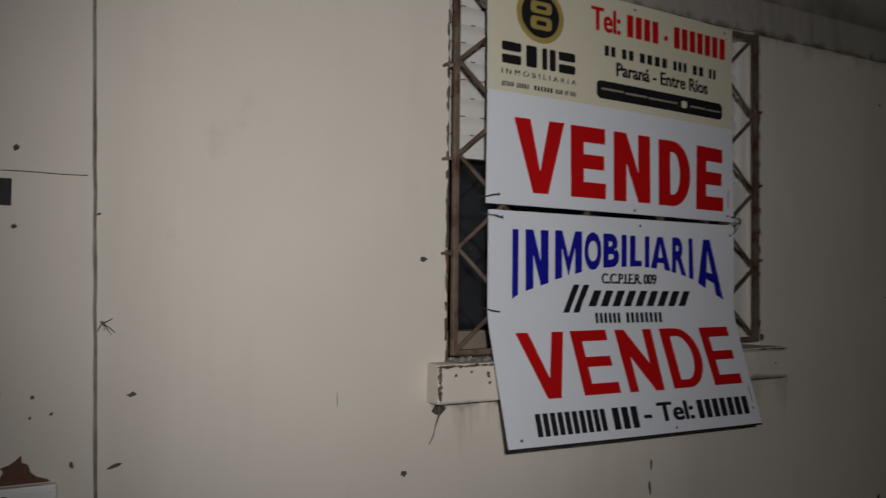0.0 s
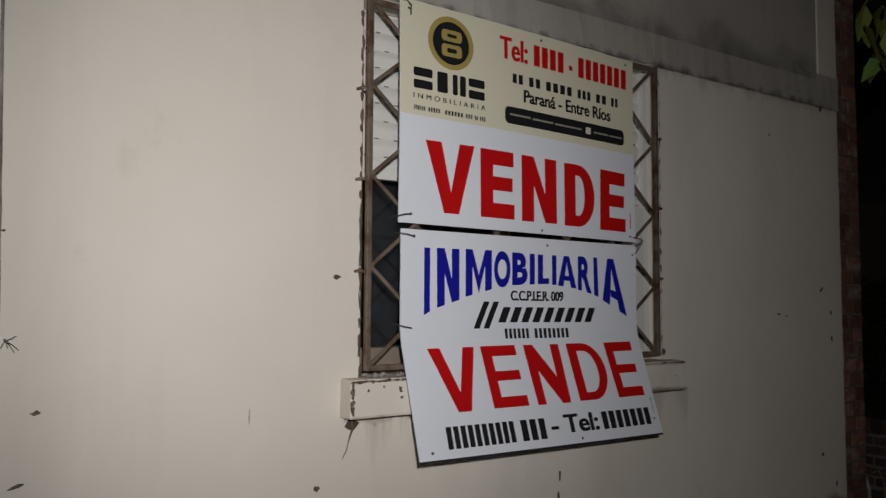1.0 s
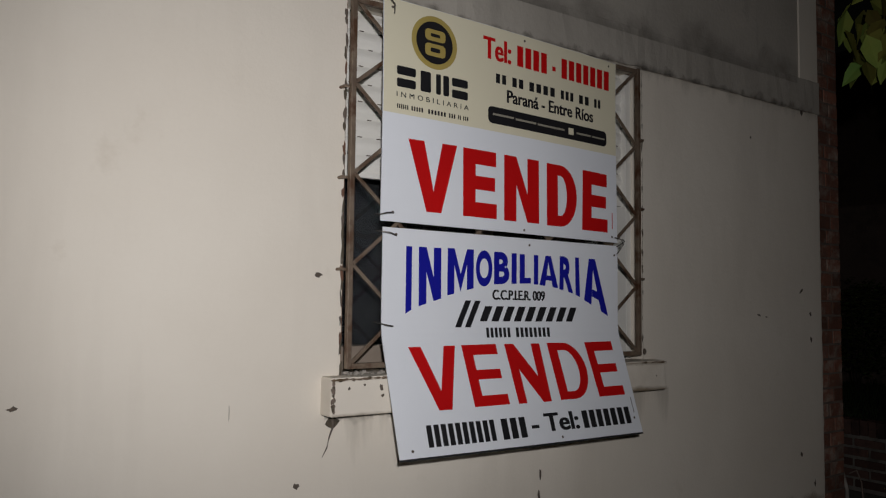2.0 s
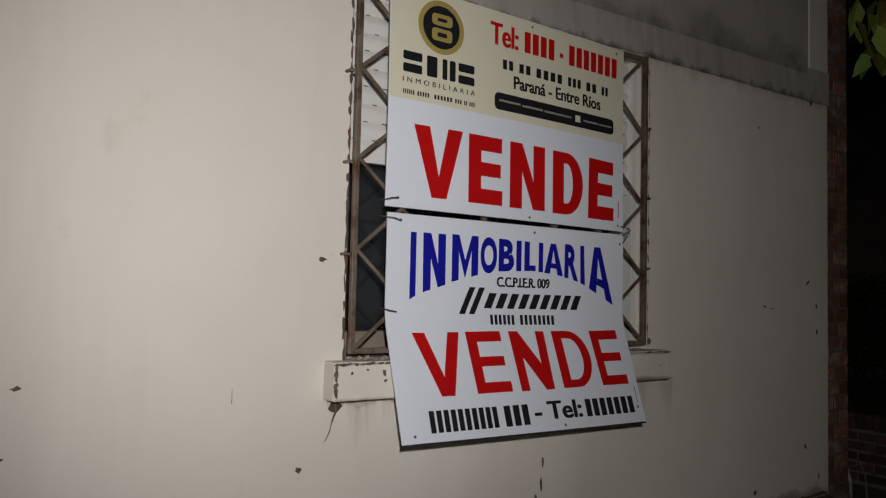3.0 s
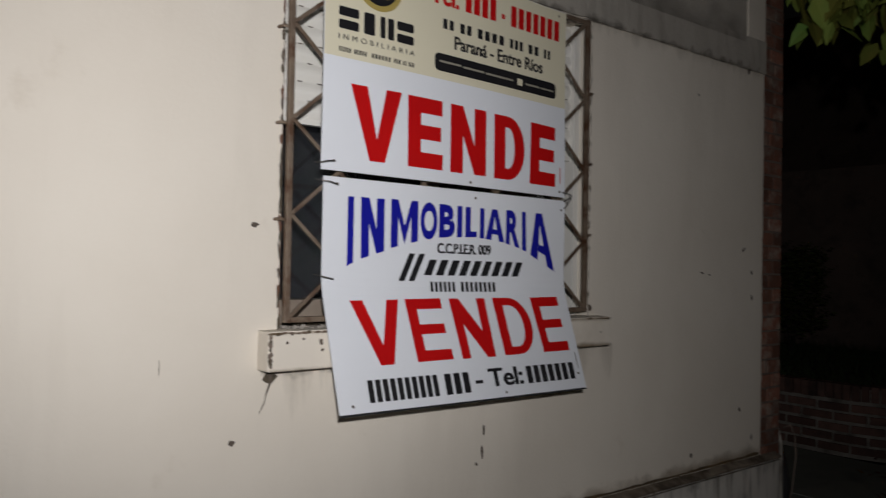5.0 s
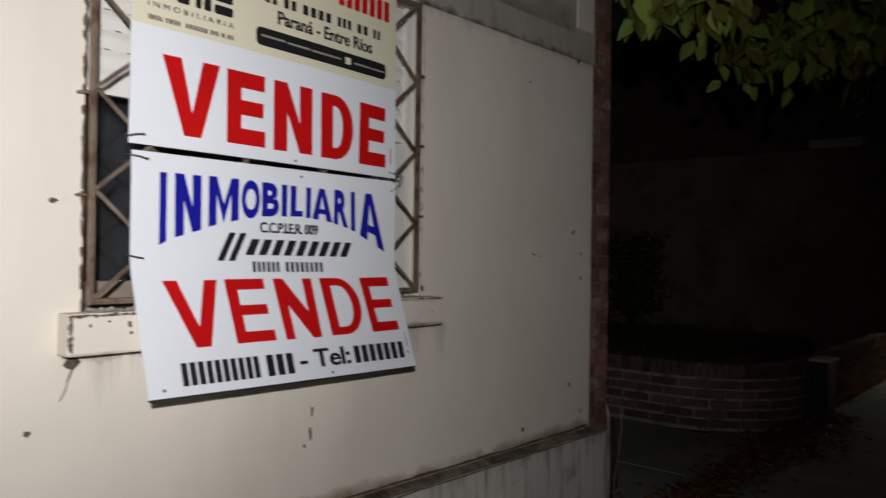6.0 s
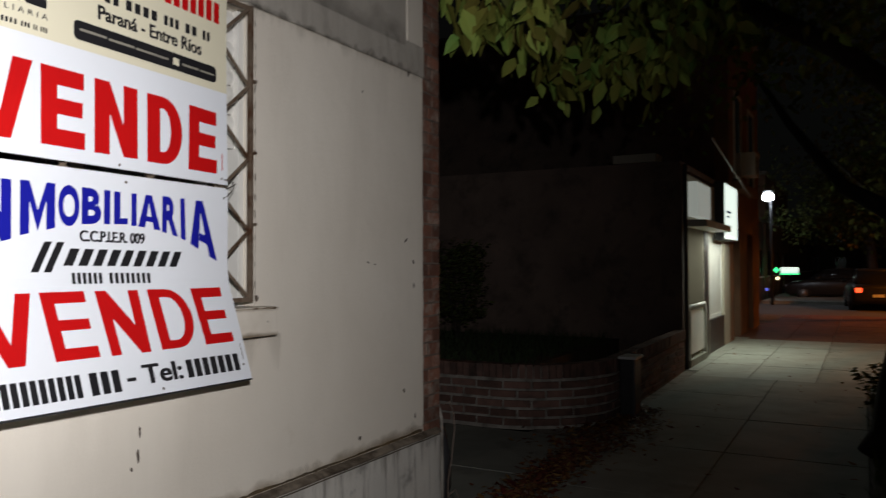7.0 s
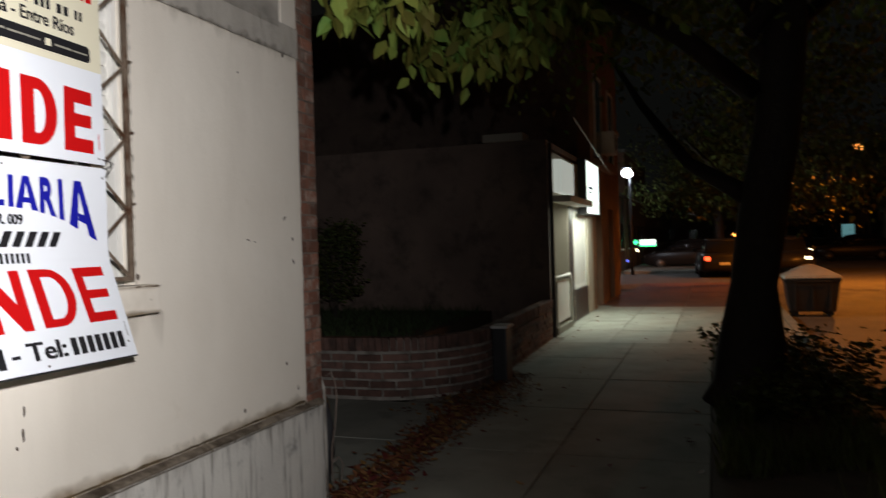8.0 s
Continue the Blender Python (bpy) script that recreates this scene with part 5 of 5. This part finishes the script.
part("front_face", boxes((12.95, 14.45, F - 0.166, F - 0.161, 1.93, 2.88)), BOX_LIT, lit)
for k, (a, b, z0, z1) in enumerate(((13.15, 13.65, 2.38, 2.42), (13.2, 13.5, 2.30, 2.33))):
    part("print_bar", boxes((a, b, F - 0.1695, F - 0.1665, z0, z1)), BLUE, lit)
bracket = thing("stay_rod", (12.2, F, 2.9), "thin steel stay rod over the shop canopy", "rod")
part("rod", tube([(10.9, F - 0.3, 3.35), (12.6, F - 0.35, 3.06), (14.4, F - 0.4, 2.75)], 0.012, 6), GREY_METAL, bracket)

house = thing("terracotta_house", (17, 2, 0), "two-storey terracotta building beyond the shop", "building")
for r_ in ((14.61, 15.1, F, F + 0.26, -0.3, 6.6), (15.1, 16.0, F, F + 0.25, 2.2, 6.6), (16.0, 17.2, F, F + 0.26, -0.3, 6.6), (17.2, 18.1, F, F + 0.25, 2.15, 6.6), (18.1, 19.3, F, F + 0.26, -0.3, 6.6)):
    part("front_wall", boxes(r_), TERRACOTTA, house)
# side walls take the dark wall colour, so their shade is painted in
for r_ in ((14.61, 14.9, F + 0.261, 7.8, -0.3, 6.6), (19.0, 19.3, F + 0.261, 7.8, -0.3, 6.6)):
    part("side_wall", boxes(r_), DARK_WALL, house)
part("roof", boxes((14.6, 19.3, F - 0.05, 7.8, 6.601, 6.75)), STAINED, house)
for x0, x1, z1 in ((15.1, 16.0, 2.2), (17.2, 18.1, 2.15)):
    d = part("door", boxes((x0, x1, F + 0.12, F + 0.17, -0.02, z1), bevel=0.004), FRAME_BROWN, house)
    part("handle", tube([(x0 + 0.08, F + 0.115, 1.0), (x0 + 0.08, F + 0.10, 1.05), (x0 + 0.08, F + 0.115, 1.12)], 0.01, 6), GREY_METAL, d)
part("balcony", boxes((15.0, 17.6, F - 0.20, F - 0.001, 2.95, 3.12), bevel=0.01), TERRACOTTA, house)
for x0 in (15.3, 17.4):
    w = part("window", boxes((x0, x0 + 0.9, F - 0.012, F - 0.001, 3.2, 4.9)), CAR_GLASS, house)
    part("frame", boxes((x0 - 0.06, x0, F - 0.03, F - 0.001, 3.2, 4.96), (x0 + 0.9, x0 + 0.96, F - 0.03, F - 0.001, 3.2, 4.96), (x0, x0 + 0.9, F - 0.03, F - 0.001, 4.9, 4.96)), WHITE_PAINT, w)
ac = thing("air_conditioner", (16.6, F - 0.2, 3.5), "white air conditioner unit high on the terracotta wall", "air conditioner")
part("case", boxes((16.35, 16.95, F - 0.28, F - 0.001, 3.35, 3.85), bevel=0.015), WHITE_PAINT, ac)
part("fan_grille", ring(lambda u, v, h: Vector((16.6 + u, F - 0.283 - h, 3.6 + v)), 0, 0, 0.06, 0.19, 0.002, 24), DARK_METAL, ac)

dark_house = thing("dark_house", (21, 3, 0), "unlit dark house at the street corner", "building")
part("wall", boxes((19.31, 23.4, F + 0.45, 8.0, -0.3, 4.6)), DARK_WALL, dark_house)
part("roof", boxes((19.31, 23.5, F + 0.40, 8.0, 4.601, 4.75)), STAINED, dark_house)
part("door", boxes((20.2, 21.1, F + 0.42, F + 0.449, 0.0, 2.1), bevel=0.004), DARK_METAL, dark_house)

# ---- the street beyond ----


def street_lamp(at, height, arm, head_mat, label, pole=DARK_METAL):
    """A steel post with a bent arm and a lit lantern."""
    x, y = at
    s_ = thing("street_lamp", (x, y, -0.1), label, "street lamp", "street lamps")
    part("pole", tube([(x, y, -0.12), (x, y, 1.0), (x, y, height - 0.25), (x, y + arm * 0.3, height), (x, y + arm, height + 0.05)], [0.075, 0.06, 0.045, 0.035, 0.03], 10), pole, s_, smooth=True)
    bm_ = bmesh.new()
    bmesh.ops.create_uvsphere(bm_, u_segments=16, v_segments=10, radius=0.22, matrix=Matrix.Translation((x, y + arm * 1.1, height - 0.06)) @ Matrix.Diagonal((1, 1, 0.9, 1)))
    part("lantern", bm_, head_mat, s_, smooth=True)
    part("hood", tube([(x, y + arm * 1.1, height + 0.16), (x, y + arm * 1.1, height + 0.26)], [0.22, 0.06], 14), DARK_METAL, s_)
    return s_


street_lamp((32.2, 1.14), 4.25, 0.10, LAMP_WHITE, "white-lit street lamp on a steel post at the crossing")
street_lamp((58.0, 3.5), 4.0, 0.1, LAMP_WHITE, "distant white street lamp")
street_lamp((48.0, -5.4), 4.4, -0.9, LAMP_SODIUM, "distant orange street lamp")
street_lamp((66.0, -8.5), 4.2, 0.9, LAMP_SODIUM, "distant orange street lamp")
# lantern hung on a wire over the roadway
hung = thing("hanging_lamp", (25.0, -6.3, 3.9), "orange sodium lantern hung on a wire over the road", "street lamp", "street lamps")
part("wire", tube([(25.0, -13.2, 5.2), (25.0, -9.5, 4.55), (25.0, -6.3, 4.32), (25.0, -3.0, 4.6), (25.0, 0.2, 5.1)], 0.008, 5), WIRE, hung)
part("hood", tube([(25.0, -6.3, 4.30), (25.0, -6.3, 4.16), (25.0, -6.3, 4.06)], [0.03, 0.10, 0.22], 14), GREY_METAL, hung)
bm = bmesh.new()
bmesh.ops.create_uvsphere(bm, u_segments=14, v_segments=8, radius=0.13, matrix=pose(25.0, -6.3, 3.98))
part("bulb_cover", bm, LAMP_SODIUM, hung, smooth=True)

copy_thing(hung, pose(12.2, -8.4, 4.72))

# pharmacy sign, shop lights and signals far down the street
pharm = thing("lit_cross_sign", (42, 1.1, 0), "green lit cross with a white and green sign panel", "sign")
part("post", tube([(42.05, 1.55, -0.1), (42.05, 1.55, 1.75)], 0.05, 8), DARK_METAL, pharm)
part("cross", boxes((41.9, 42.0, 1.72, 2.02, 1.14, 1.26), (41.9, 42.0, 1.82, 1.92, 1.06, 1.34)), BOX_GREEN, pharm)
part("panel", boxes((41.92, 42.0, 0.82, 1.66, 1.04, 1.34), bevel=0.01), BOX_LIT, pharm)
part("panel_edge", boxes((41.93, 41.99, 0.80, 1.68, 0.96, 1.035)), BOX_GREEN, pharm)
for x, y, z, r, m_ in ((45, 2.08, 0.72, 0.10, LAMP_WARM), (45, 1.61, 0.32, 0.09, LAMP_SODIUM), (40, 2.13, 0.25, 0.08, BOX_BLUE), (50, -1.53, 0.38, 0.13, LAMP_WARM), (50, -2.04, 0.44, 0.11, LAMP_WARM), (60, -3.6, 1.45, 0.10, LAMP_SODIUM)):
    s_ = thing("bollard_lamp", (x, y, -0.1), "small lit lamp on a post far down the street", "lamp", "distant lamps")
    part("post", tube([(x, y, -0.12), (x, y, z - r * 0.5)], 0.03, 6), DARK_METAL, s_)
    bm = bmesh.new()
    bmesh.ops.create_uvsphere(bm, u_segments=10, v_segments=6, radius=r, matrix=pose(x, y, z))
    part("bulb", bm, m_, s_, smooth=True)
sig = thing("traffic_light", (45, -2.5, 0), "traffic light showing red at the crossing", "traffic light")
part("post", tube([(45.1, -2.53, -0.1), (45.1, -2.53, 2.3)], 0.05, 8), DARK_METAL, sig)
part("housing", boxes((45.0, 45.2, -2.68, -2.38, 1.45, 2.25), bevel=0.03), BLACK_PLASTIC, sig)
for z, m_ in ((2.08, LENS_RED), (1.85, CAR_GLASS), (1.62, CAR_GLASS)):
    part("lens", tube([(44.995, -2.53, z), (44.97, -2.53, z)], 0.10, 12), m_, sig)

# waste container by the kerb
BX, BY = 15.0, -3.83
binb = thing("waste_container", (BX, BY, -0.13), "dark wheeled waste container with a hipped pale lid by the kerb", "waste container")
bm = bmesh.new()
lo4 = [(-0.36, -0.42), (0.36, -0.42), (0.36, 0.42), (-0.36, 0.42)]
rings_ = []
for z, k in ((-0.03, 0.92), (0.20, 1.0), (0.52, 1.10), (0.54, 1.16), (0.58, 1.16)):
    rings_.append([bm.verts.new((BX + a * k, BY + b * k, z)) for a, b in lo4])
bm.faces.new(rings_[0][::-1])
for r0, r1 in zip(rings_, rings_[1:]):
    for k in range(4):
        bm.faces.new((r0[k], r0[(k + 1) % 4], r1[(k + 1) % 4], r1[k]))
bm.faces.new(rings_[-1])
bmesh.ops.bevel(bm, geom=list(bm.edges), offset=0.012, segments=2, affect="EDGES")
part("body", bm, BLACK_PLASTIC, binb)
for dy in (-0.30, 0.0, 0.30):
    part("rib", boxes((BX - 0.40, BX - 0.365, BY + dy - 0.02, BY + dy + 0.02, 0.02, 0.50), bevel=0.006), BLACK_PLASTIC, binb)
bm = bmesh.new()
rings_ = []
for z, a, b in ((0.585, 0.43, 0.50), (0.63, 0.43, 0.50), (0.78, 0.26, 0.22), (0.84, 0.18, 0.06)):
    rings_.append([bm.verts.new((BX + p * a, BY + q * b, z)) for p, q in ((-1, -1), (1, -1), (1, 1), (-1, 1))])
bm.faces.new(rings_[0][::-1])
for r0, r1 in zip(rings_, rings_[1:]):
    for k in range(4):
        bm.faces.new((r0[k], r0[(k + 1) % 4], r1[(k + 1) % 4], r1[k]))
bm.faces.new(rings_[-1])
bmesh.ops.bevel(bm, geom=list(bm.edges), offset=0.02, segments=2, affect="EDGES")
part("lid", bm, PVC, binb, "pale hipped lid")
for dx in (-0.26, 0.26):
    for dy in (-0.30, 0.30):
        part("wheel", tube([(BX + dx - 0.02, BY + dy, -0.07), (BX + dx + 0.02, BY + dy, -0.07)], 0.06, 12), TYRE, binb)
part("handle", tube([(BX - 0.42, BY - 0.30, 0.52), (BX - 0.46, BY - 0.30, 0.54), (BX - 0.46, BY + 0.30, 0.54), (BX - 0.42, BY + 0.30, 0.52)], 0.015, 8), DARK_METAL, binb)


def car(at, turn, paint, label, lit_front=False, lit_back=False):
    """A parked saloon, nose towards its own +x; at: middle of the car on the ground."""
    m = pose(*at, 0, 0, turn)
    c_ = new("parked_car")
    c_.matrix_basis = m
    tagged(c_, label, "car", "parked cars")

    def local(name, bm_, mat_, parent=None, smooth=False, lab=""):
        bmesh.ops.transform(bm_, matrix=m, verts=bm_.verts)
        return part(name, bm_, mat_, parent or c_, lab, smooth)

    def loft(sections, closed=True):
        bm_ = bmesh.new()
        rs = []
        for x_, pts in sections:
            rs.append([bm_.verts.new((x_, y_, z_)) for y_, z_ in pts])
        for r0, r1 in zip(rs, rs[1:]):
            n = len(r0)
            for k_ in range(n):
                bm_.faces.new((r0[k_], r0[(k_ + 1) % n], r1[(k_ + 1) % n], r1[k_]))
        bm_.faces.new(rs[0][::-1])
        bm_.faces.new(rs[-1])
        bmesh.ops.recalc_face_normals(bm_, faces=bm_.faces)
        return bm_

    def slab(hw, z0, z1):
        return [(-hw, z0 + 0.08), (-hw * 0.92, z0), (hw * 0.92, z0), (hw, z0 + 0.08), (hw, z1 - 0.12), (hw * 0.90, z1), (-hw * 0.90, z1), (-hw, z1 - 0.12)]

    local("body", loft([(-2.08, slab(0.70, 0.40, 0.80)), (-2.0, slab(0.80, 0.26, 0.90)), (-1.4, slab(0.84, 0.20, 0.93)), (0.0, slab(0.85, 0.20, 0.92)), (1.0, slab(0.84, 0.20, 0.90)), (1.75, slab(0.80, 0.22, 0.80)), (2.02, slab(0.70, 0.30, 0.68))]), paint, None, True)
    local("cabin", loft([(-1.75, [(-0.66, 0.90), (0.66, 0.90), (0.60, 0.95), (-0.60, 0.95)]), (-1.15, [(-0.72, 0.88), (0.72, 0.88), (0.58, 1.36), (-0.58, 1.36)]), (-0.2, [(-0.74, 0.88), (0.74, 0.88), (0.58, 1.42), (-0.58, 1.42)]), (0.45, [(-0.73, 0.88), (0.73, 0.88), (0.56, 1.34), (-0.56, 1.34)]), (1.15, [(-0.70, 0.86), (0.70, 0.86), (0.62, 0.90), (-0.62, 0.90)])]), CAR_GLASS, None, True)
    local("roof", loft([(-1.12, [(-0.575, 1.365), (0.575, 1.365), (0.52, 1.395), (-0.52, 1.395)]), (-0.2, [(-0.585, 1.425), (0.585, 1.425), (0.52, 1.455), (-0.52, 1.455)]), (0.42, [(-0.555, 1.345), (0.555, 1.345), (0.50, 1.375), (-0.50, 1.375)])]), paint, None, True)
    for sx in (-1.28, 1.25):
        for sy in (-1, 1):
            w_ = local("wheel", tube([(sx, sy * 0.66, 0.30), (sx, sy * 0.862, 0.30)], 0.30, 20), TYRE, None, True)
            local("rim", tube([(sx, sy * 0.855, 0.30), (sx, sy * 0.872, 0.30)], 0.19, 16), GREY_METAL, w_, True)
    for sy in (-1, 1):
        local("headlight", boxes((1.90, 2.03, sy * 0.56 - 0.13, sy * 0.56 + 0.13, 0.55, 0.67), bevel=0.02), LAMP_WARM if lit_front else CAR_SILVER)
        local("tail_light", boxes((-2.11, -2.02, sy * 0.60 - 0.10, sy * 0.60 + 0.10, 0.64, 0.80), bevel=0.02), LENS_RED if lit_back else RED)
        local("mirror", boxes((0.62, 0.72, sy * 0.90 - 0.07, sy * 0.90 + 0.07, 0.92, 1.04), bevel=0.02), paint)
    local("number_bar", boxes((-2.13, -2.10, -0.18, 0.18, 0.48, 0.58)), WHITE_PAINT)
    return c_


car((46.0, -9.4, -0.13), 84, CAR_DARK, "dark saloon standing across the street corner")
car((33.5, -5.0, -0.13), 180, CAR_DARK, "dark saloon at the kerb with lit headlights", lit_front=True)
car((50.0, -4.2, -0.13), 0, CAR_DARK, "dark saloon at the kerb with red tail lights lit", lit_back=True)
car((57.0, -4.4, -0.13), 0, CAR_SILVER, "silver saloon far along the kerb with tail lights lit", lit_back=True)
car((50.5, -6.9, -0.13), 180, CAR_DARK, "oncoming car with lit headlights far down the street", lit_front=True)

car((31.0, -2.35, -0.13), 4, CAR_DARK, "dark saloon waiting beyond the crossing with red tail lights lit", lit_back=True)
car((38.5, -0.9, -0.13), 90, CAR_DARK, "dark saloon standing crosswise beyond the crossing")

# house row over the road and trees and houses beyond the crossing


def house_block(x0, x1, y0, y1, high, wall_mat, label, face, doors=2):
    h_ = thing("town_house", ((x0 + x1) / 2, (y0 + y1) / 2, -0.1), label, "building", "houses down the street")
    part("wall", boxes((x0, x1, y0, y1, -0.3, high)), wall_mat, h_)
    part("roof", boxes((x0 - 0.1, x1 + 0.1, y0 - 0.1, y1 + 0.1, high + 0.001, high + 0.18)), STAINED, h_)
    n = max(2, int((x1 - x0 if face in "ns" else y1 - y0) / 2.6))
    for k in range(n):
        for s_ in range(int(high // 2.9)):
            a = (k + 0.5) / n
            z0 = 0.9 + 2.9 * s_
            if face in "ns":
                cx, yy = x0 + (x1 - x0) * a, y1 if face == "n" else y0
                o = 0.02 if face == "n" else -0.02
                w_ = part("window", boxes((cx - 0.5, cx + 0.5, min(yy, yy + o), max(yy, yy + o), z0, z0 + 1.3)), CAR_GLASS, h_)
                part("sill", boxes((cx - 0.58, cx + 0.58, min(yy, yy + 4 * o), max(yy, yy + 4 * o), z0 - 0.08, z0 - 0.005)), WHITE_PAINT, w_)
            else:
                cy = y0 + (y1 - y0) * a
                w_ = part("window", boxes((x0 - 0.02, x0, cy - 0.5, cy + 0.5, z0, z0 + 1.3)), CAR_GLASS, h_)
                part("sill", boxes((x0 - 0.08, x0 - 0.001, cy - 0.58, cy + 0.58, z0 - 0.08, z0 - 0.005)), WHITE_PAINT, w_)
    return h_


tagged(part("far_pavement", boxes((-60, 400, -13.5, -11.0, -0.3, 0.0)), CONCRETE), "concrete pavement on the far side of the road", "pavement", kind="structure")
tagged(part("next_pavement", boxes((33.0, 200, -3.2, 1.6, -0.3, 0.0)), CONCRETE), "pavement of the next block", "pavement", kind="structure")
for x0, x1, hi, m_, lab in ((-20, -8, 3.4, BEIGE_WALL, "plain beige house across the road"), (-7.9, 4, 6.2, DARK_WALL, "dark two-storey house across the road"), (4.1, 15, 3.6, BEIGE_WALL, "beige single-storey house across the road"), (15.1, 27, 6.4, TERRACOTTA, "terracotta two-storey house across the road"),
                            (27.1, 40, 3.6, DARK_WALL, "dark single-storey house across the road"), (40.1, 60, 6.0, BEIGE_WALL, "beige two-storey house down the road"), (60.1, 90, 4.0, DARK_WALL, "dark house far down the road")):
    house_block(x0, x1, -22, -13.5, hi, m_, lab, "n")
for x0, x1, hi, m_, lab in ((33.2, 41.5, 3.6, DARK_WALL, "dark corner house beyond the crossing"), (42.4, 56, 6.2, TERRACOTTA, "terracotta house beyond the crossing"), (56.5, 90, 4.2, DARK_WALL, "dark house row far off")):
    house_block(x0, x1, 2.4, 12, hi, m_, lab, "s")
house_block(92, 100, -30, 30, 6.5, DARK_WALL, "dark building closing the far end of the street", "w")
house_block(-18, -8.2, 0.4, 9, 3.6, BEIGE_WALL, "beige neighbouring house back along the street", "s")
poster = thing("lit_poster", (61, -11.3, 0), "teal lit advertising panel on a post", "sign")
part("post", tube([(61.05, -11.3, -0.1), (61.05, -11.3, 0.6)], 0.06, 8), DARK_METAL, poster)
part("panel", boxes((60.98, 61.05, -11.75, -10.95, 0.58, 2.0), bevel=0.01), BOX_TEAL, poster)
for (x, y), sc in (((22.8, -3.0), 1.0), ((37.0, -2.4), 1.25), ((46.0, -2.3), 1.35), ((20.0, -12.2), 1.3), ((31.0, -12.3), 1.35), ((43.0, -12.2), 1.4), ((58.0, -2.0), 1.5), ((56.0, -12.2), 1.5)):
    copy_thing(far_tree, pose(x, y, 0, 0, 0, (x * 47 + y * 13) % 360) @ Matrix.Scale(sc, 4))
tagged(part("back_fence", boxes((5.0, 24, 8.3, 8.5, -0.3, 2.2)), DARK_WALL), "dark wall behind the plots", "wall", kind="structure")
for x, y, sc in ((4.5, 10.5, 1.3), (8.5, 10.0, 1.5), (12.0, 11.0, 1.5)):
    copy_thing(far_tree, pose(x, y, 0, 0, 0, x * 61 % 360) @ Matrix.Scale(sc, 4))
far_tree.matrix_basis = pose(15.4, -2.92, 0)
